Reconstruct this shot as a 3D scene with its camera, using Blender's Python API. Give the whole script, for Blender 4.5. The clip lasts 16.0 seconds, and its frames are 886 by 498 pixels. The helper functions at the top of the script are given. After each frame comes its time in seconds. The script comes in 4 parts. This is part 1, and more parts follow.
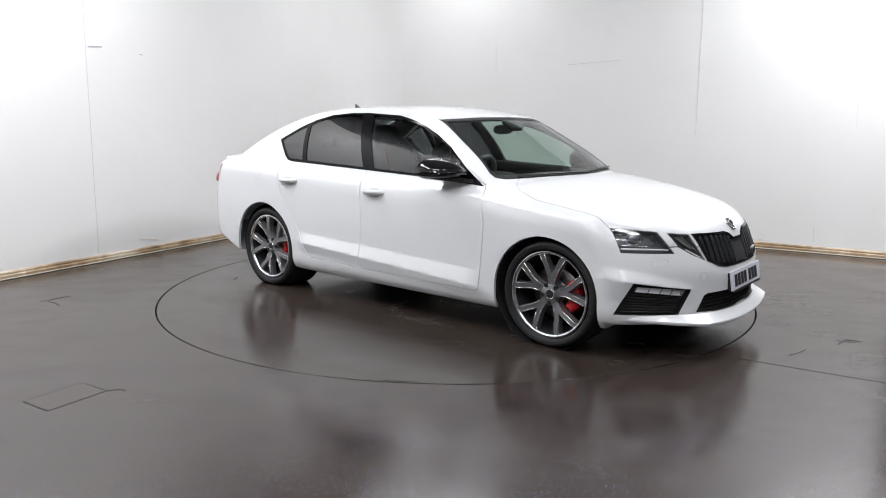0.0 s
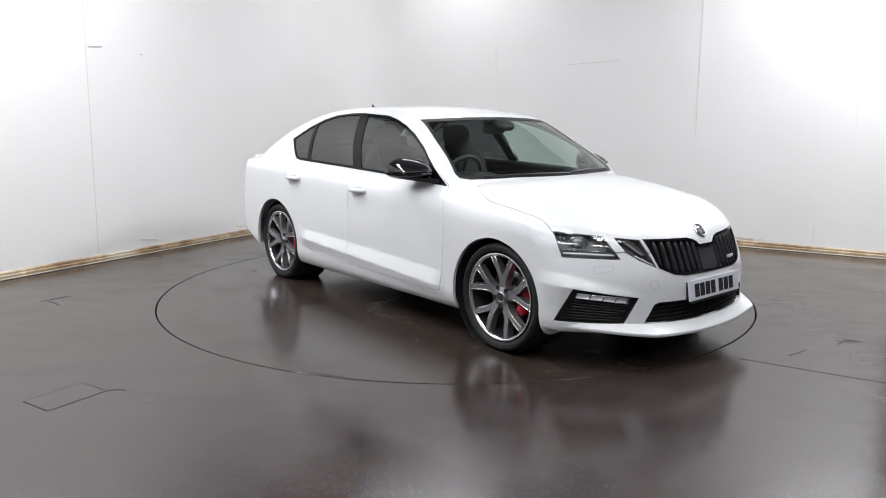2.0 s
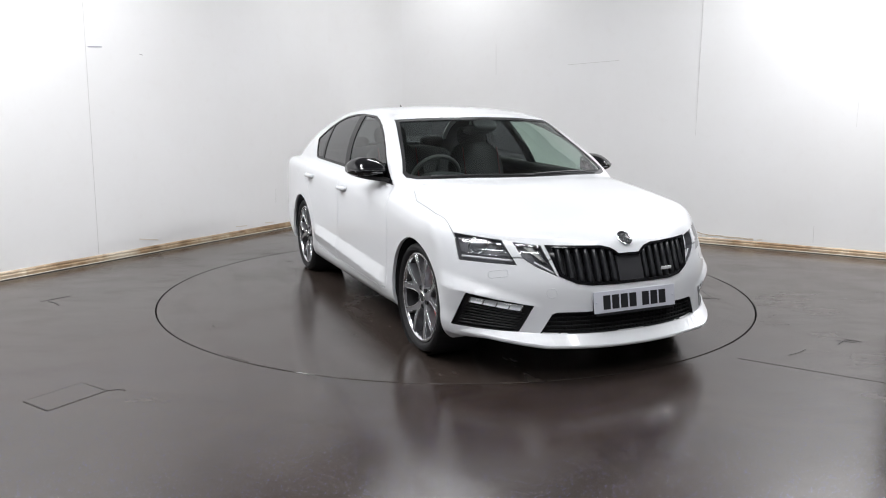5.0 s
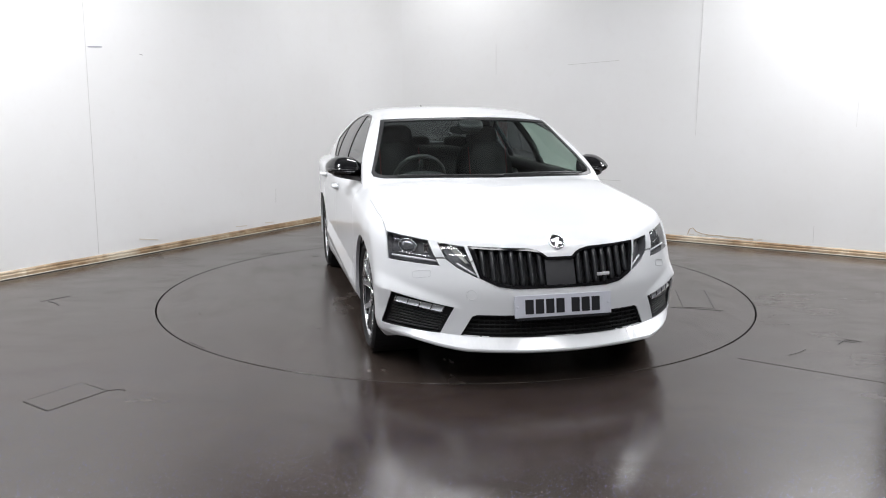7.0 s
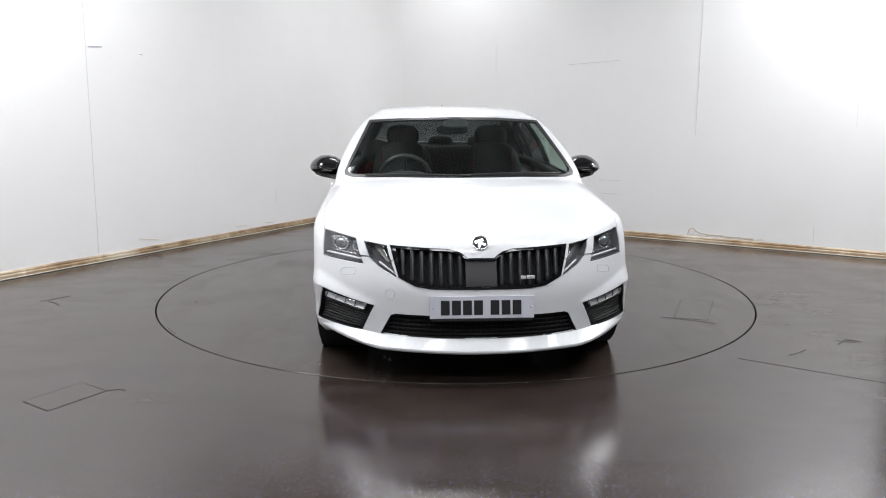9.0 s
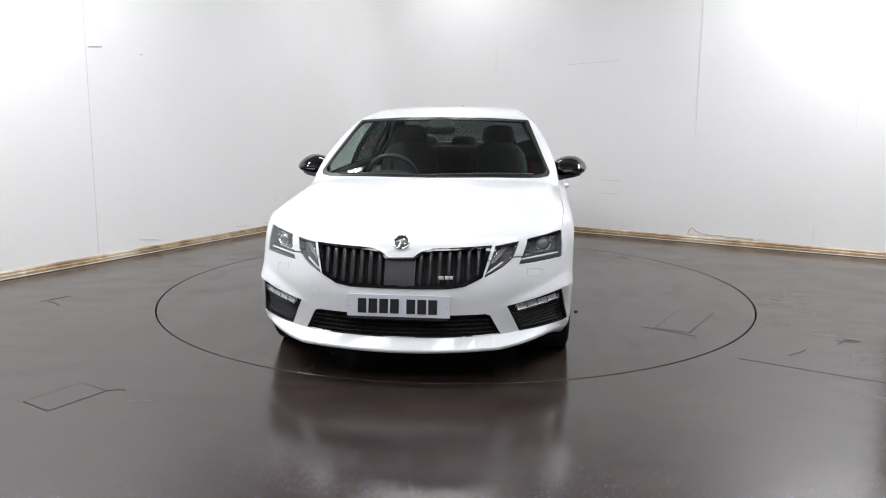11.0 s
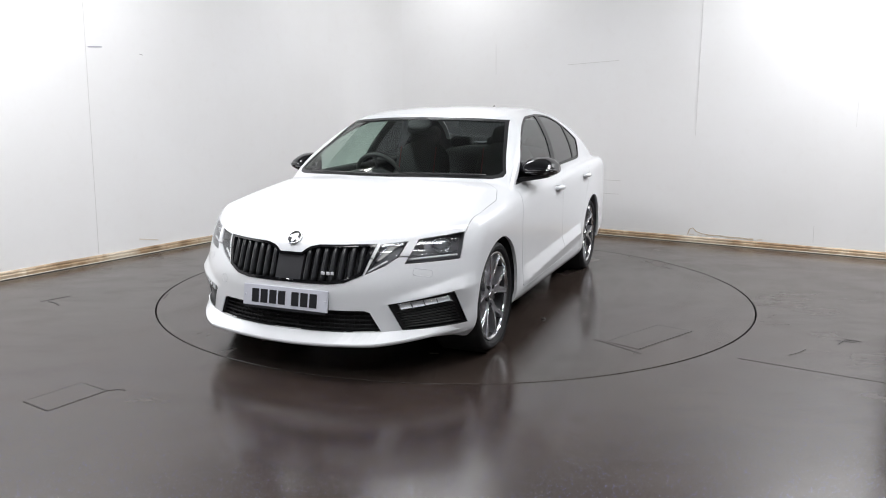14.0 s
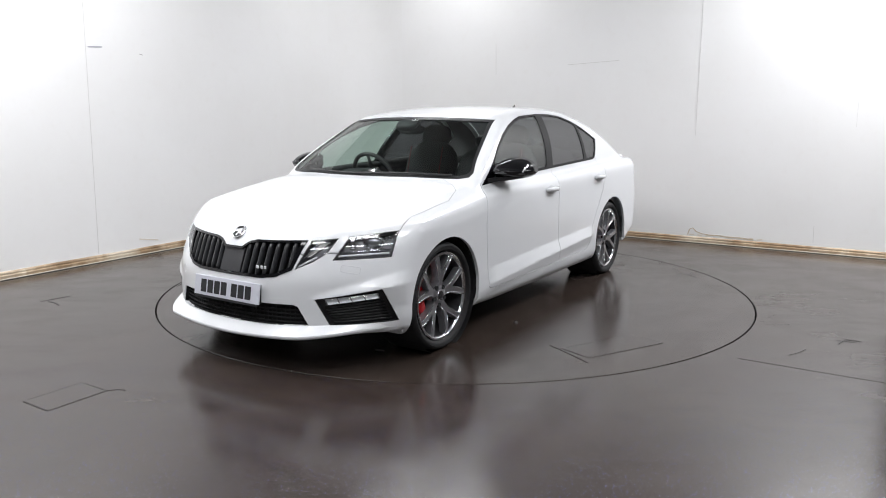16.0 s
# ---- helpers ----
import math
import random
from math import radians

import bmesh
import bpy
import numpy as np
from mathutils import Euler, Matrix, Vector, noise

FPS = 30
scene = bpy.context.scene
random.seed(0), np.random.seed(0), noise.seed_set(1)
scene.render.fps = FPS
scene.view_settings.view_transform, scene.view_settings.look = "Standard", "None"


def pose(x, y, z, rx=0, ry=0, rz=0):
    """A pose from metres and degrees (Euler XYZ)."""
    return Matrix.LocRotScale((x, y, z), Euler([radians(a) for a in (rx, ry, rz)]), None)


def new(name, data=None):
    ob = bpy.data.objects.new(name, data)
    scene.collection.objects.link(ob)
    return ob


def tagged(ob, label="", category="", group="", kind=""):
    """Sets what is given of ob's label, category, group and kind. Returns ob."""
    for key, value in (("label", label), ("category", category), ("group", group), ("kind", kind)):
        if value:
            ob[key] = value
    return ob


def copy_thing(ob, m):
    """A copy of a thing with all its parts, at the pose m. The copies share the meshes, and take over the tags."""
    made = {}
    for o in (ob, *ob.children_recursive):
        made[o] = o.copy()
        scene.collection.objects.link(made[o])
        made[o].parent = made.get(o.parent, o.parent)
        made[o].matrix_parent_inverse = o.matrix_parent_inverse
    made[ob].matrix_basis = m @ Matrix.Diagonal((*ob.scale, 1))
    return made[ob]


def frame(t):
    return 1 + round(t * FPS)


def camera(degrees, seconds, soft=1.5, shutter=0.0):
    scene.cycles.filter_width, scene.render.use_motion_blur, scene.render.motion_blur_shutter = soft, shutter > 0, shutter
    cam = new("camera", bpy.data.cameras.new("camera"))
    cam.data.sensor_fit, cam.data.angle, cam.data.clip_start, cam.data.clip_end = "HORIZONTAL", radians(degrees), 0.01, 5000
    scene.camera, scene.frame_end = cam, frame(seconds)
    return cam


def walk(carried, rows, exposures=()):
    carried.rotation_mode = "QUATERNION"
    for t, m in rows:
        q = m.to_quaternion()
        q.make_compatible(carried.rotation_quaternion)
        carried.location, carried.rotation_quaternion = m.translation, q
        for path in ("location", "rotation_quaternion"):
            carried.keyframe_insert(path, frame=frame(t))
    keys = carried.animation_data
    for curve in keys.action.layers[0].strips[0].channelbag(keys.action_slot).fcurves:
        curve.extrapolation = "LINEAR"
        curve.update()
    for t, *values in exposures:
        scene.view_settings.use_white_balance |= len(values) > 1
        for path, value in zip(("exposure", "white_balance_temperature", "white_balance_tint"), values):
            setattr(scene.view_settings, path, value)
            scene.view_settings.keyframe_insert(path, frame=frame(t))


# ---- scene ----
# The camera stands still on its tripod; the turntable carries the car round.
cam = camera(63.58, 16.0, soft=1.0)
STAND = pose(0, -5.737, 1.305, 90 - 9.812, 0, 0.959) @ pose(0, 0, 0, 0, 0, 0.105)
walk(cam, [(0.0, STAND), (16.0, STAND)])


def turn(t):
    """The turntable's heading in degrees at t seconds."""
    u = (t - 8) / 8
    return -38.673 - 5.202 * t - 0.206 * u * u + 0.121 * u ** 3


CAR_OFFSET = (0.107, -0.044)

# ---- light ----
world = bpy.data.worlds.new("world")
scene.world = world
world.use_nodes = True
world.node_tree.nodes["Background"].inputs[0].default_value = (.8, .85, .9, 1)
world.node_tree.nodes["Background"].inputs[1].default_value = 0.02
CEILING = 4.2
WALL_TOP = 3.55   # the white boards end here; an unseen dark zone above keeps reflections dark
LAMP_ROWS = [(x, y) for y in (-6.5, -4.6, -2.7) for x in (-2.4, 0, 2.4)]
# Unseen fill lamps, added to brighten the left wall, back wall and corner.
WALL_FILL_ROWS = [(-3.6, -1.97, 62.6), (-2.76, -.35, 62.6)]
BACK_FILL_ROWS = [(4.1, .82, -32.3), (4.5, -.30, -32.3)]
CORNER_FILL_ROWS = [(-.35, 3.15, 8)]
LAMP_POWER, WALL_POWER, BACK_POWER, CORNER_POWER = 17, 57, 92, 24
scene.view_settings.exposure = 0.69


def ceiling_lamps():
    for rows, power, size in ((LAMP_ROWS, LAMP_POWER, (1.6, .4)), (WALL_FILL_ROWS, WALL_POWER, (1.6, .4)), (BACK_FILL_ROWS, BACK_POWER, (1.6, .4)), (CORNER_FILL_ROWS, CORNER_POWER, (1.6, .4))):
        data = bpy.data.lights.new("panel_light", "AREA")
        data.shape, data.size, data.size_y, data.energy = "RECTANGLE", *size, power
        data.color = (.987, 1.0, 1.04)
        for x, y, *heading in rows:
            ob = new("panel_light", data)
            ob.matrix_world = pose(x, y, CEILING - .07, 0, 0, sum(heading))


ceiling_lamps()


# ---- materials ----
class Mat:
    """A node material with short ways to add nodes."""

    def __init__(self, name, color=(.5, .5, .5), rough=.5, metal=0.0, **extra):
        self.m = bpy.data.materials.new(name)
        self.m.use_nodes = True
        self.n, self.l = self.m.node_tree.nodes, self.m.node_tree.links
        self.b = self.n["Principled BSDF"]
        self.b.inputs["Base Color"].default_value = (*color, 1)
        self.b.inputs["Roughness"].default_value = rough
        self.b.inputs["Metallic"].default_value = metal
        for key, value in extra.items():
            self.b.inputs[key.replace("_", " ")].default_value = value

    def node(self, kind, ins=None, **props):
        nd = self.n.new(kind)
        for k, v in props.items():
            setattr_plain(nd, k, v)
        for k, v in (ins or {}).items():
            if hasattr(v, "is_output"):
                self.l.new(v, nd.inputs[k])
            else:
                nd.inputs[k].default_value = v
        return nd

    def coords(self):
        return self.node("ShaderNodeTexCoord").outputs["Object"]

    def noise(self, scale, detail=4, rough=.6, vec=None):
        return self.node("ShaderNodeTexNoise", {"Vector": vec or self.coords(), "Scale": scale, "Detail": detail, "Roughness": rough}).outputs["Fac"]

    def ramp(self, fac, stops):
        nd = self.node("ShaderNodeValToRGB", {"Fac": fac})
        e = nd.color_ramp.elements
        while len(e) < len(stops):
            e.new(.5)
        for el, (p, c) in zip(e, stops):
            el.position, el.color = p, (*c, 1) if len(c) == 3 else c
        return nd.outputs["Color"]

    def grey(self, fac, lo, hi, a=0.0, b=1.0):
        return self.node("ShaderNodeMapRange", {"Value": fac, "From Min": a, "From Max": b, "To Min": lo, "To Max": hi}).outputs["Result"]

    def mix(self, fac, a, b):
        nd = self.node("ShaderNodeMix", data_type="RGBA")
        for i, v in ((0, fac), (6, a), (7, b)):
            if hasattr(v, "is_output"):
                self.l.new(v, nd.inputs[i])
            else:
                nd.inputs[i].default_value = v if i == 0 else (*v, 1)
        return nd.outputs[2]

    def math(self, op, a, b=0.0):
        nd = self.node("ShaderNodeMath", operation=op)
        for i, v in enumerate((a, b)):
            if hasattr(v, "is_output"):
                self.l.new(v, nd.inputs[i])
            else:
                nd.inputs[i].default_value = v
        return nd.outputs[0]

    def put(self, name, out):
        self.l.new(out, self.b.inputs[name])
        return self

    def bump(self, height, strength, dist=.001):
        self.put("Normal", self.node("ShaderNodeBump", {"Height": height, "Strength": strength, "Distance": dist}).outputs["Normal"])
        return self


def setattr_plain(nd, key, value):
    if key == "operation":
        nd.operation = value
    elif key == "data_type":
        nd.data_type = value
    elif key == "feature":
        nd.feature = value
    elif key == "noise_dimensions":
        nd.noise_dimensions = value


def paint_mat():
    m = Mat("white_paint", (.72, .73, .75), .34, Coat_Weight=.8, Coat_Roughness=.07)
    m.put("Base Color", m.mix(m.noise(3, 3), (.705, .718, .735), (.735, .745, .758)))
    return m.m


def floor_mat(name="floor_resin", flakes=True):
    """Brown-grey resin with pale flakes, worn to uneven gloss."""
    m = Mat(name, (.06, .05, .045), .2, Specular_IOR_Level=.58)
    co = m.coords()
    big, mid, fine = m.noise(.55, 4, .6, co), m.noise(2.6, 6, .65, co), m.noise(45, 3, .6, co)
    base = m.mix(m.grey(mid, 0, 1, .3, .7), (.025, .0178, .0145), (.041, .030, .025))
    base = m.mix(m.grey(big, 0, .45, .42, .75), base, (.048, .041, .036))
    out = base
    # the flakes fade out with growing y, away from the camera
    y = m.node("ShaderNodeSeparateXYZ", {"Vector": co}).outputs["Y"]
    flake_zone = m.grey(m.math("ADD", y, m.math("MULTIPLY", mid, .8)), 1, 0, -2.6, -1.2)
    for scale, size, tone in ((74, .13, (.34, .36, .52)), (100, .20, (.15, .18, .46)), (62, .09, (.50, .49, .50))):
        vor = m.node("ShaderNodeTexVoronoi", {"Vector": co, "Scale": scale, "Randomness": 1.0})
        pick = m.math("GREATER_THAN", m.node("ShaderNodeSeparateColor", {"Color": vor.outputs["Color"]}).outputs[0], .66)
        dot = m.math("LESS_THAN", vor.outputs["Distance"], size)
        out = m.mix(m.math("MULTIPLY", m.math("MULTIPLY", pick, dot), m.math("MULTIPLY", flake_zone, .85 if flakes else 0.0)), out, tone)
    m.put("Base Color", out)
    rough = m.math("ADD", m.grey(mid, .15, .21, .3, .7), m.grey(big, -.02, .08, .4, .75))
    # dull smears where tyres and mops have gone over it
    smear = m.noise(1.3, 5, .7, m.node("ShaderNodeMapping", {"Vector": co, "Rotation": (0, 0, .5), "Scale": (1, 2.6, 1)}).outputs["Vector"])
    m.put("Roughness", m.math("ADD", rough, m.grey(smear, 0, .10, .46, .74)))
    wave = m.noise(7, 3, .5, co)
    m.bump(m.math("ADD", m.math("ADD", m.math("MULTIPLY", fine, .3), mid), m.math("MULTIPLY", wave, .5)), .085, .004)
    return m.m


def wall_mat():
    m = Mat("wall_paint", (.80, .79, .77), .6)
    co = m.coords()
    a, b = m.noise(.7, 5, .6, co), m.noise(9, 4, .6, co)
    base = m.mix(m.grey(a, 0, 1, .35, .7), (.80, .797, .79), (.77, .763, .75))
    base = m.mix(m.grey(b, 0, .12, .55, .8), base, (.66, .62, .56))
    m.put("Base Color", base)
    m.bump(m.noise(60, 3, .6, co), .06, .002)
    return m.m


def skirting_mat():
    """Bare, stained timber with old paint."""
    m = Mat("worn_timber", (.3, .22, .13), .65)
    co = m.coords()
    a, b, c = m.noise(3, 6, .7, co), m.noise(22, 5, .7, co), m.noise(1.1, 4, .6, co)
    base = m.ramp(a, [(.32, (.10, .060, .030)), (.48, (.27, .18, .10)), (.6, (.42, .32, .21)), (.75, (.62, .55, .44))])
    base = m.mix(m.grey(b, 0, .6, .45, .7), base, (.20, .13, .07))
    base = m.mix(m.grey(c, 0, .7, .5, .65), base, (.58, .52, .42))
    m.put("Base Color", base)
    m.bump(b, .4, .003)
    return m.m


def simple(name, color, rough, metal=0.0, grain=0.0, **extra):
    m = Mat(name, color, rough, metal, **extra)
    if grain:
        f = m.noise(120 if grain > .2 else 40, 4)
        d = [max(0, c * .8) for c in color]
        m.put("Base Color", m.mix(f, tuple(d), tuple(min(1, c * 1.15) for c in color)))
        m.bump(f, grain, .0008)
    return m.m


def glass_mat(name, tint, rough=0.0, ior=1.45):
    """Thin glass: clear transmission with a mirror gloss over it."""
    m = Mat(name)
    out = m.n["Material Output"]
    tr = m.node("ShaderNodeBsdfTransparent", {"Color": (*tint, 1)})
    gl = m.node("ShaderNodeBsdfGlossy", {"Color": (1, 1, 1, 1), "Roughness": rough})
    lw = m.node("ShaderNodeLayerWeight", {"Blend": .5})
    base = ((ior - 1) / (ior + 1)) ** 2 * 1.9
    fac = m.math("ADD", m.math("MULTIPLY", m.math("POWER", lw.outputs["Facing"], 4.5), .7), base)
    mx = m.node("ShaderNodeMixShader", {0: fac})
    m.l.new(tr.outputs[0], mx.inputs[1])
    m.l.new(gl.outputs[0], mx.inputs[2])
    m.l.new(mx.outputs[0], out.inputs["Surface"])
    m.n.remove(m.b)
    return m.m


PAINT = paint_mat()
FLOOR, DISC, WALL, TIMBER = floor_mat(), floor_mat("turntable_resin", False), wall_mat(), skirting_mat()
CEIL = simple("ceiling_board", (.28, .29, .29), .8, 0, .1)
HALL_DARK = simple("dark_unseen_wall", (.16, .16, .165), .75, 0, .1)
LAMP_FRAME = simple("lamp_frame", (.7, .7, .7), .5)
BLACK_GLOSS = simple("gloss_black", (.006, .006, .007), .07, Specular_IOR_Level=.4)
BLACK_TRIM = simple("black_plastic", (.014, .014, .015), .42, 0, .15)
BLACK_RUBBER = simple("rubber", (.009, .009, .010), .72, 0, .25)
LINER = simple("dark_liner", (.007, .007, .008), .8, 0, .2)
CABIN = simple("cabin_fabric", (.022, .023, .024), .8, 0, .3)
CABIN_LIGHT = simple("headliner", (.10, .10, .10), .9, 0, .2)
DASH = simple("soft_dashboard", (.022, .023, .025), .6, 0, .25)
GLASS = glass_mat("green_glass", (.66, .76, .71))
GLASS_DARK = glass_mat("privacy_glass", (.10, .10, .11), 0, 1.6)
LENS = glass_mat("clear_lens", (.93, .94, .95))
CHROME = simple("chrome", (.80, .81, .83), .10, 1.0)
ALLOY = simple("anthracite_alloy", (.29, .29, .305), .30, .8, .05)
MACHINED = simple("machined_alloy", (.72, .73, .75), .18, 1.0)
DISC_STEEL = simple("brake_steel", (.22, .21, .20), .38, 1.0, .1)
CALIPER = simple("caliper_red", (.55, .012, .018), .32, 0, .0)
PLATE = simple("plate_white", (.60, .61, .67), .35)
DARK_INK = simple("plate_ink", (.015, .015, .018), .45)
RED_LENS = simple("red_lens", (.35, .01, .015), .12, Coat_Weight=1.0)
GREY_LINE = simple("grime_line", (.33, .31, .29), .8, 0, .2)
INK_LINE = simple("scuff_line", (.30, .30, .36), .8, 0, .2)
TAN_LINE = simple("flaked_plaster", (.55, .45, .33), .85, 0, .3)
DARK_GAP = simple("dark_gap", (.008, .007, .006), .7)
PALE_LINE = simple("pale_strip", (.60, .55, .46), .6, 0, .2)
DARK_PANEL = simple("dark_slatted_panel", (.03, .03, .033), .6, 0, .1)
TRIM_SATIN = simple("satin_trim", (.005, .005, .006), .13, Specular_IOR_Level=.14)
# Grey that stands in for the shade inside the panel gaps.
GAP_GREY = simple("panel_gap", (.30, .30, .305), .7)
LAMP_DARK = simple("lamp_housing", (.15, .15, .16), .3, .3)
LENS_GREY = simple("projector_glass", (.32, .34, .36), .04, .6, Coat_Weight=1.0)
FROST = simple("frosted_bar", (.72, .73, .74), .25, .0)
SATIN_LIGHT = simple("pale_reflector", (.40, .40, .38), .25, .3)
FOG_SILVER = simple("fog_silver", (.72, .73, .74), .3, .15)
SLAT = simple("satin_black", (.020, .021, .023), .28, Coat_Weight=.3)
SENSOR = simple("sensor_panel", (.032, .032, .035), .40)
CAP_GREY = simple("cap_grey", (.02, .02, .022), .3)
BARREL = simple("barrel_grey", (.028, .028, .031), .5, .3)
DIM_RED = simple("dim_red", (.10, .010, .012), .7)
# Darker copy of the white paint: shade of recesses and grooves as colour.
RECESS_SHADE = simple("shadow_white", (.55, .56, .58), .5)
STEER = simple("dark_leather", (.045, .045, .045), .4, 0, .2)
GREY_PALE = simple("faint_line", (.64, .63, .61), .7, 0, .1)
TAN_PALE = simple("tan_stain", (.68, .62, .53), .8, 0, .2)
GRIME = simple("floor_grime", (.016, .0135, .012), .3, 0, .2)
SEAM = simple("floor_seam", (.055, .048, .043), .25, 0, .2)
GLOW = simple("lit_diffuser", (.8, .8, .8), .5, Emission_Color=(1, 1, 1, 1), Emission_Strength=2.0)

EMBLEM = simple("emblem_silver", (.78, .79, .81), .35, .3)
FRAME_BLACK = simple("frame_black", (.006, .006, .007), .10, Specular_IOR_Level=.5)


# ---- building helpers ----
def part(name, bm, material, parent=None, label="", smooth=False):
    """Links a bmesh as one mesh object under a thing or a part."""
    me = bpy.data.meshes.new(name)
    for f in bm.faces:
        f.smooth = smooth
    bm.to_mesh(me)
    bm.free()
    me.materials.append(material)
    ob = new(name, me)
    if parent is not None:
        ob.parent = parent
    if label:
        ob["label"] = label
    return ob


def box(sx, sy, sz, m=None, bevel=0.0, bm=None):
    bm = bm or bmesh.new()
    r = bmesh.ops.create_cube(bm, size=1, matrix=(m or Matrix()) @ Matrix.Diagonal((sx, sy, sz, 1)))
    if bevel:
        es = list({e for v in r["verts"] for e in v.link_edges})
        bmesh.ops.bevel(bm, geom=es, offset=bevel, segments=2, affect="EDGES", profile=.5)
    return bm


def lathe(profile, steps=64, bm=None, m=None):
    """Turns a profile of (radius, height along y) round the y axis."""
    bm = bm or bmesh.new()
    rings = []
    for k in range(steps):
        a = 2 * math.pi * k / steps
        rings.append([bm.verts.new((m or Matrix()) @ Vector((r * math.cos(a), h, r * math.sin(a)))) for r, h in profile])
    for k in range(steps):
        p, q = rings[k], rings[(k + 1) % steps]
        for i in range(len(profile) - 1):
            bm.faces.new((p[i], q[i], q[i + 1], p[i + 1]))
    return bm


def tube(points, radius, sides=8, bm=None, closed=False, taper=None):
    """A round bar along points."""
    bm = bm or bmesh.new()
    pts = [Vector(p) for p in points]
    rings = []
    n = len(pts)
    for i, p in enumerate(pts):
        a, b = (pts[(i - 1) % n], pts[(i + 1) % n]) if closed else (pts[max(i - 1, 0)], pts[min(i + 1, n - 1)])
        d = (b - a).normalized()
        s = d.cross(Vector((0, 0, 1)) if abs(d.z) < .9 else Vector((1, 0, 0))).normalized()
        w = s.cross(d)
        r = radius if taper is None else radius * taper(i / max(1, n - 1))
        rings.append([bm.verts.new(p + (s * math.cos(t) + w * math.sin(t)) * r) for t in [2 * math.pi * k / sides for k in range(sides)]])
    for i in range(n if closed else n - 1):
        p, q = rings[i], rings[(i + 1) % n]
        for k in range(sides):
            bm.faces.new((p[k], p[(k + 1) % sides], q[(k + 1) % sides], q[k]))
    if not closed:
        bm.faces.new(rings[0][::-1])
        bm.faces.new(rings[-1])
    return bm


def slab(outline, thick, bm=None, m=None):
    """A flat plate with an outline in x, y, from z = 0 up to its thickness."""
    bm = bm or bmesh.new()
    m = m or Matrix()
    lo = [bm.verts.new(m @ Vector((x, y, 0))) for x, y in outline]
    hi = [bm.verts.new(m @ Vector((x, y, thick))) for x, y in outline]
    n = len(outline)
    bm.faces.new(hi)
    bm.faces.new(lo[::-1])
    for i in range(n):
        bm.faces.new((lo[i], lo[(i + 1) % n], hi[(i + 1) % n], hi[i]))
    bmesh.ops.recalc_face_normals(bm, faces=bm.faces)
    return bm


# ---- the room ----
LEFT_A, LEFT_DIR = Vector((-2.31, 3.12, 0)), Vector((.46, .888, 0)).normalized()
RIGHT_A, RIGHT_DIR = Vector((1.57, 3.05, 0)), Vector((.845, -.534, 0)).normalized()
DISC_R = 2.302
DISC_X, DISC_Y = -.005, .045   # the turntable's axle


def wall_frame(a, d, inward):
    """A frame on a wall: x along it, y out of it into the room, z up."""
    n = inward.normalized()
    return Matrix(((d.x, n.x, 0, a.x), (d.y, n.y, 0, a.y), (0, 0, 1, 0), (0, 0, 0, 1)))


LEFT = wall_frame(LEFT_A, LEFT_DIR, Vector((LEFT_DIR.y, -LEFT_DIR.x, 0)))
RIGHT = wall_frame(RIGHT_A, RIGHT_DIR, Vector((RIGHT_DIR.y, -RIGHT_DIR.x, 0)))
CORNER_S, CORNER_T = 2.02, -3.49   # where the two walls would meet, along each
COVE = .75


def wall_panel(name, frame_m, x0, x1, label):
    bm = box(x1 - x0, .15, WALL_TOP, Matrix.Translation(((x0 + x1) / 2, -.075, WALL_TOP / 2)))
    ob = part(name, bm, WALL)
    # Unseen dark zone, added so that glass and paint reflect less white.
    part("upper_dark_zone", box(x1 - x0, .15, CEILING - WALL_TOP, Matrix.Translation(((x0 + x1) / 2, -.079, (CEILING + WALL_TOP) / 2))), HALL_DARK, ob, "unseen dark zone above the white boards, added to darken reflections")
    ob.matrix_world = frame_m
    return tagged(ob, label, "wall", kind="structure")


def skirting(name, frame_m, x0, x1):
    """A stained timber board with a rounded nose and a pale strip along its foot."""
    prof = [(0, .012), (.030, .012), (.031, .034), (.027, .040), (.020, .044), (.021, .056), (.017, .064), (.010, .068), (0, .070)]
    bm = bmesh.new()
    n = 60
    rows = []
    for i in range(n + 1):
        x = x0 + (x1 - x0) * i / n
        w = .002 * noise.noise((x * 2.3, 7, 0))
        rows.append([bm.verts.new((x, y + (w if y else 0), z + (w if z > .02 else 0))) for y, z in prof])
    for a, b in zip(rows, rows[1:]):
        for i in range(len(prof) - 1):
            bm.faces.new((a[i], b[i], b[i + 1], a[i + 1]))
    bmesh.ops.recalc_face_normals(bm, faces=bm.faces)
    ob = part(name, bm, TIMBER)
    ob.matrix_world = frame_m
    tagged(ob, "stained bare timber skirting board along the white wall", "skirting", kind="structure")
    strip = part("foot_strip", box(x1 - x0, .012, .009, Matrix.Translation(((x0 + x1) / 2, .031, .0085)), .002), PALE_LINE, ob, "pale sealant strip at the floor")
    part("foot_gap", box(x1 - x0, .034, .004, Matrix.Translation(((x0 + x1) / 2, .018, .002))), DARK_GAP, ob, "dark gap under the skirting")
    return ob


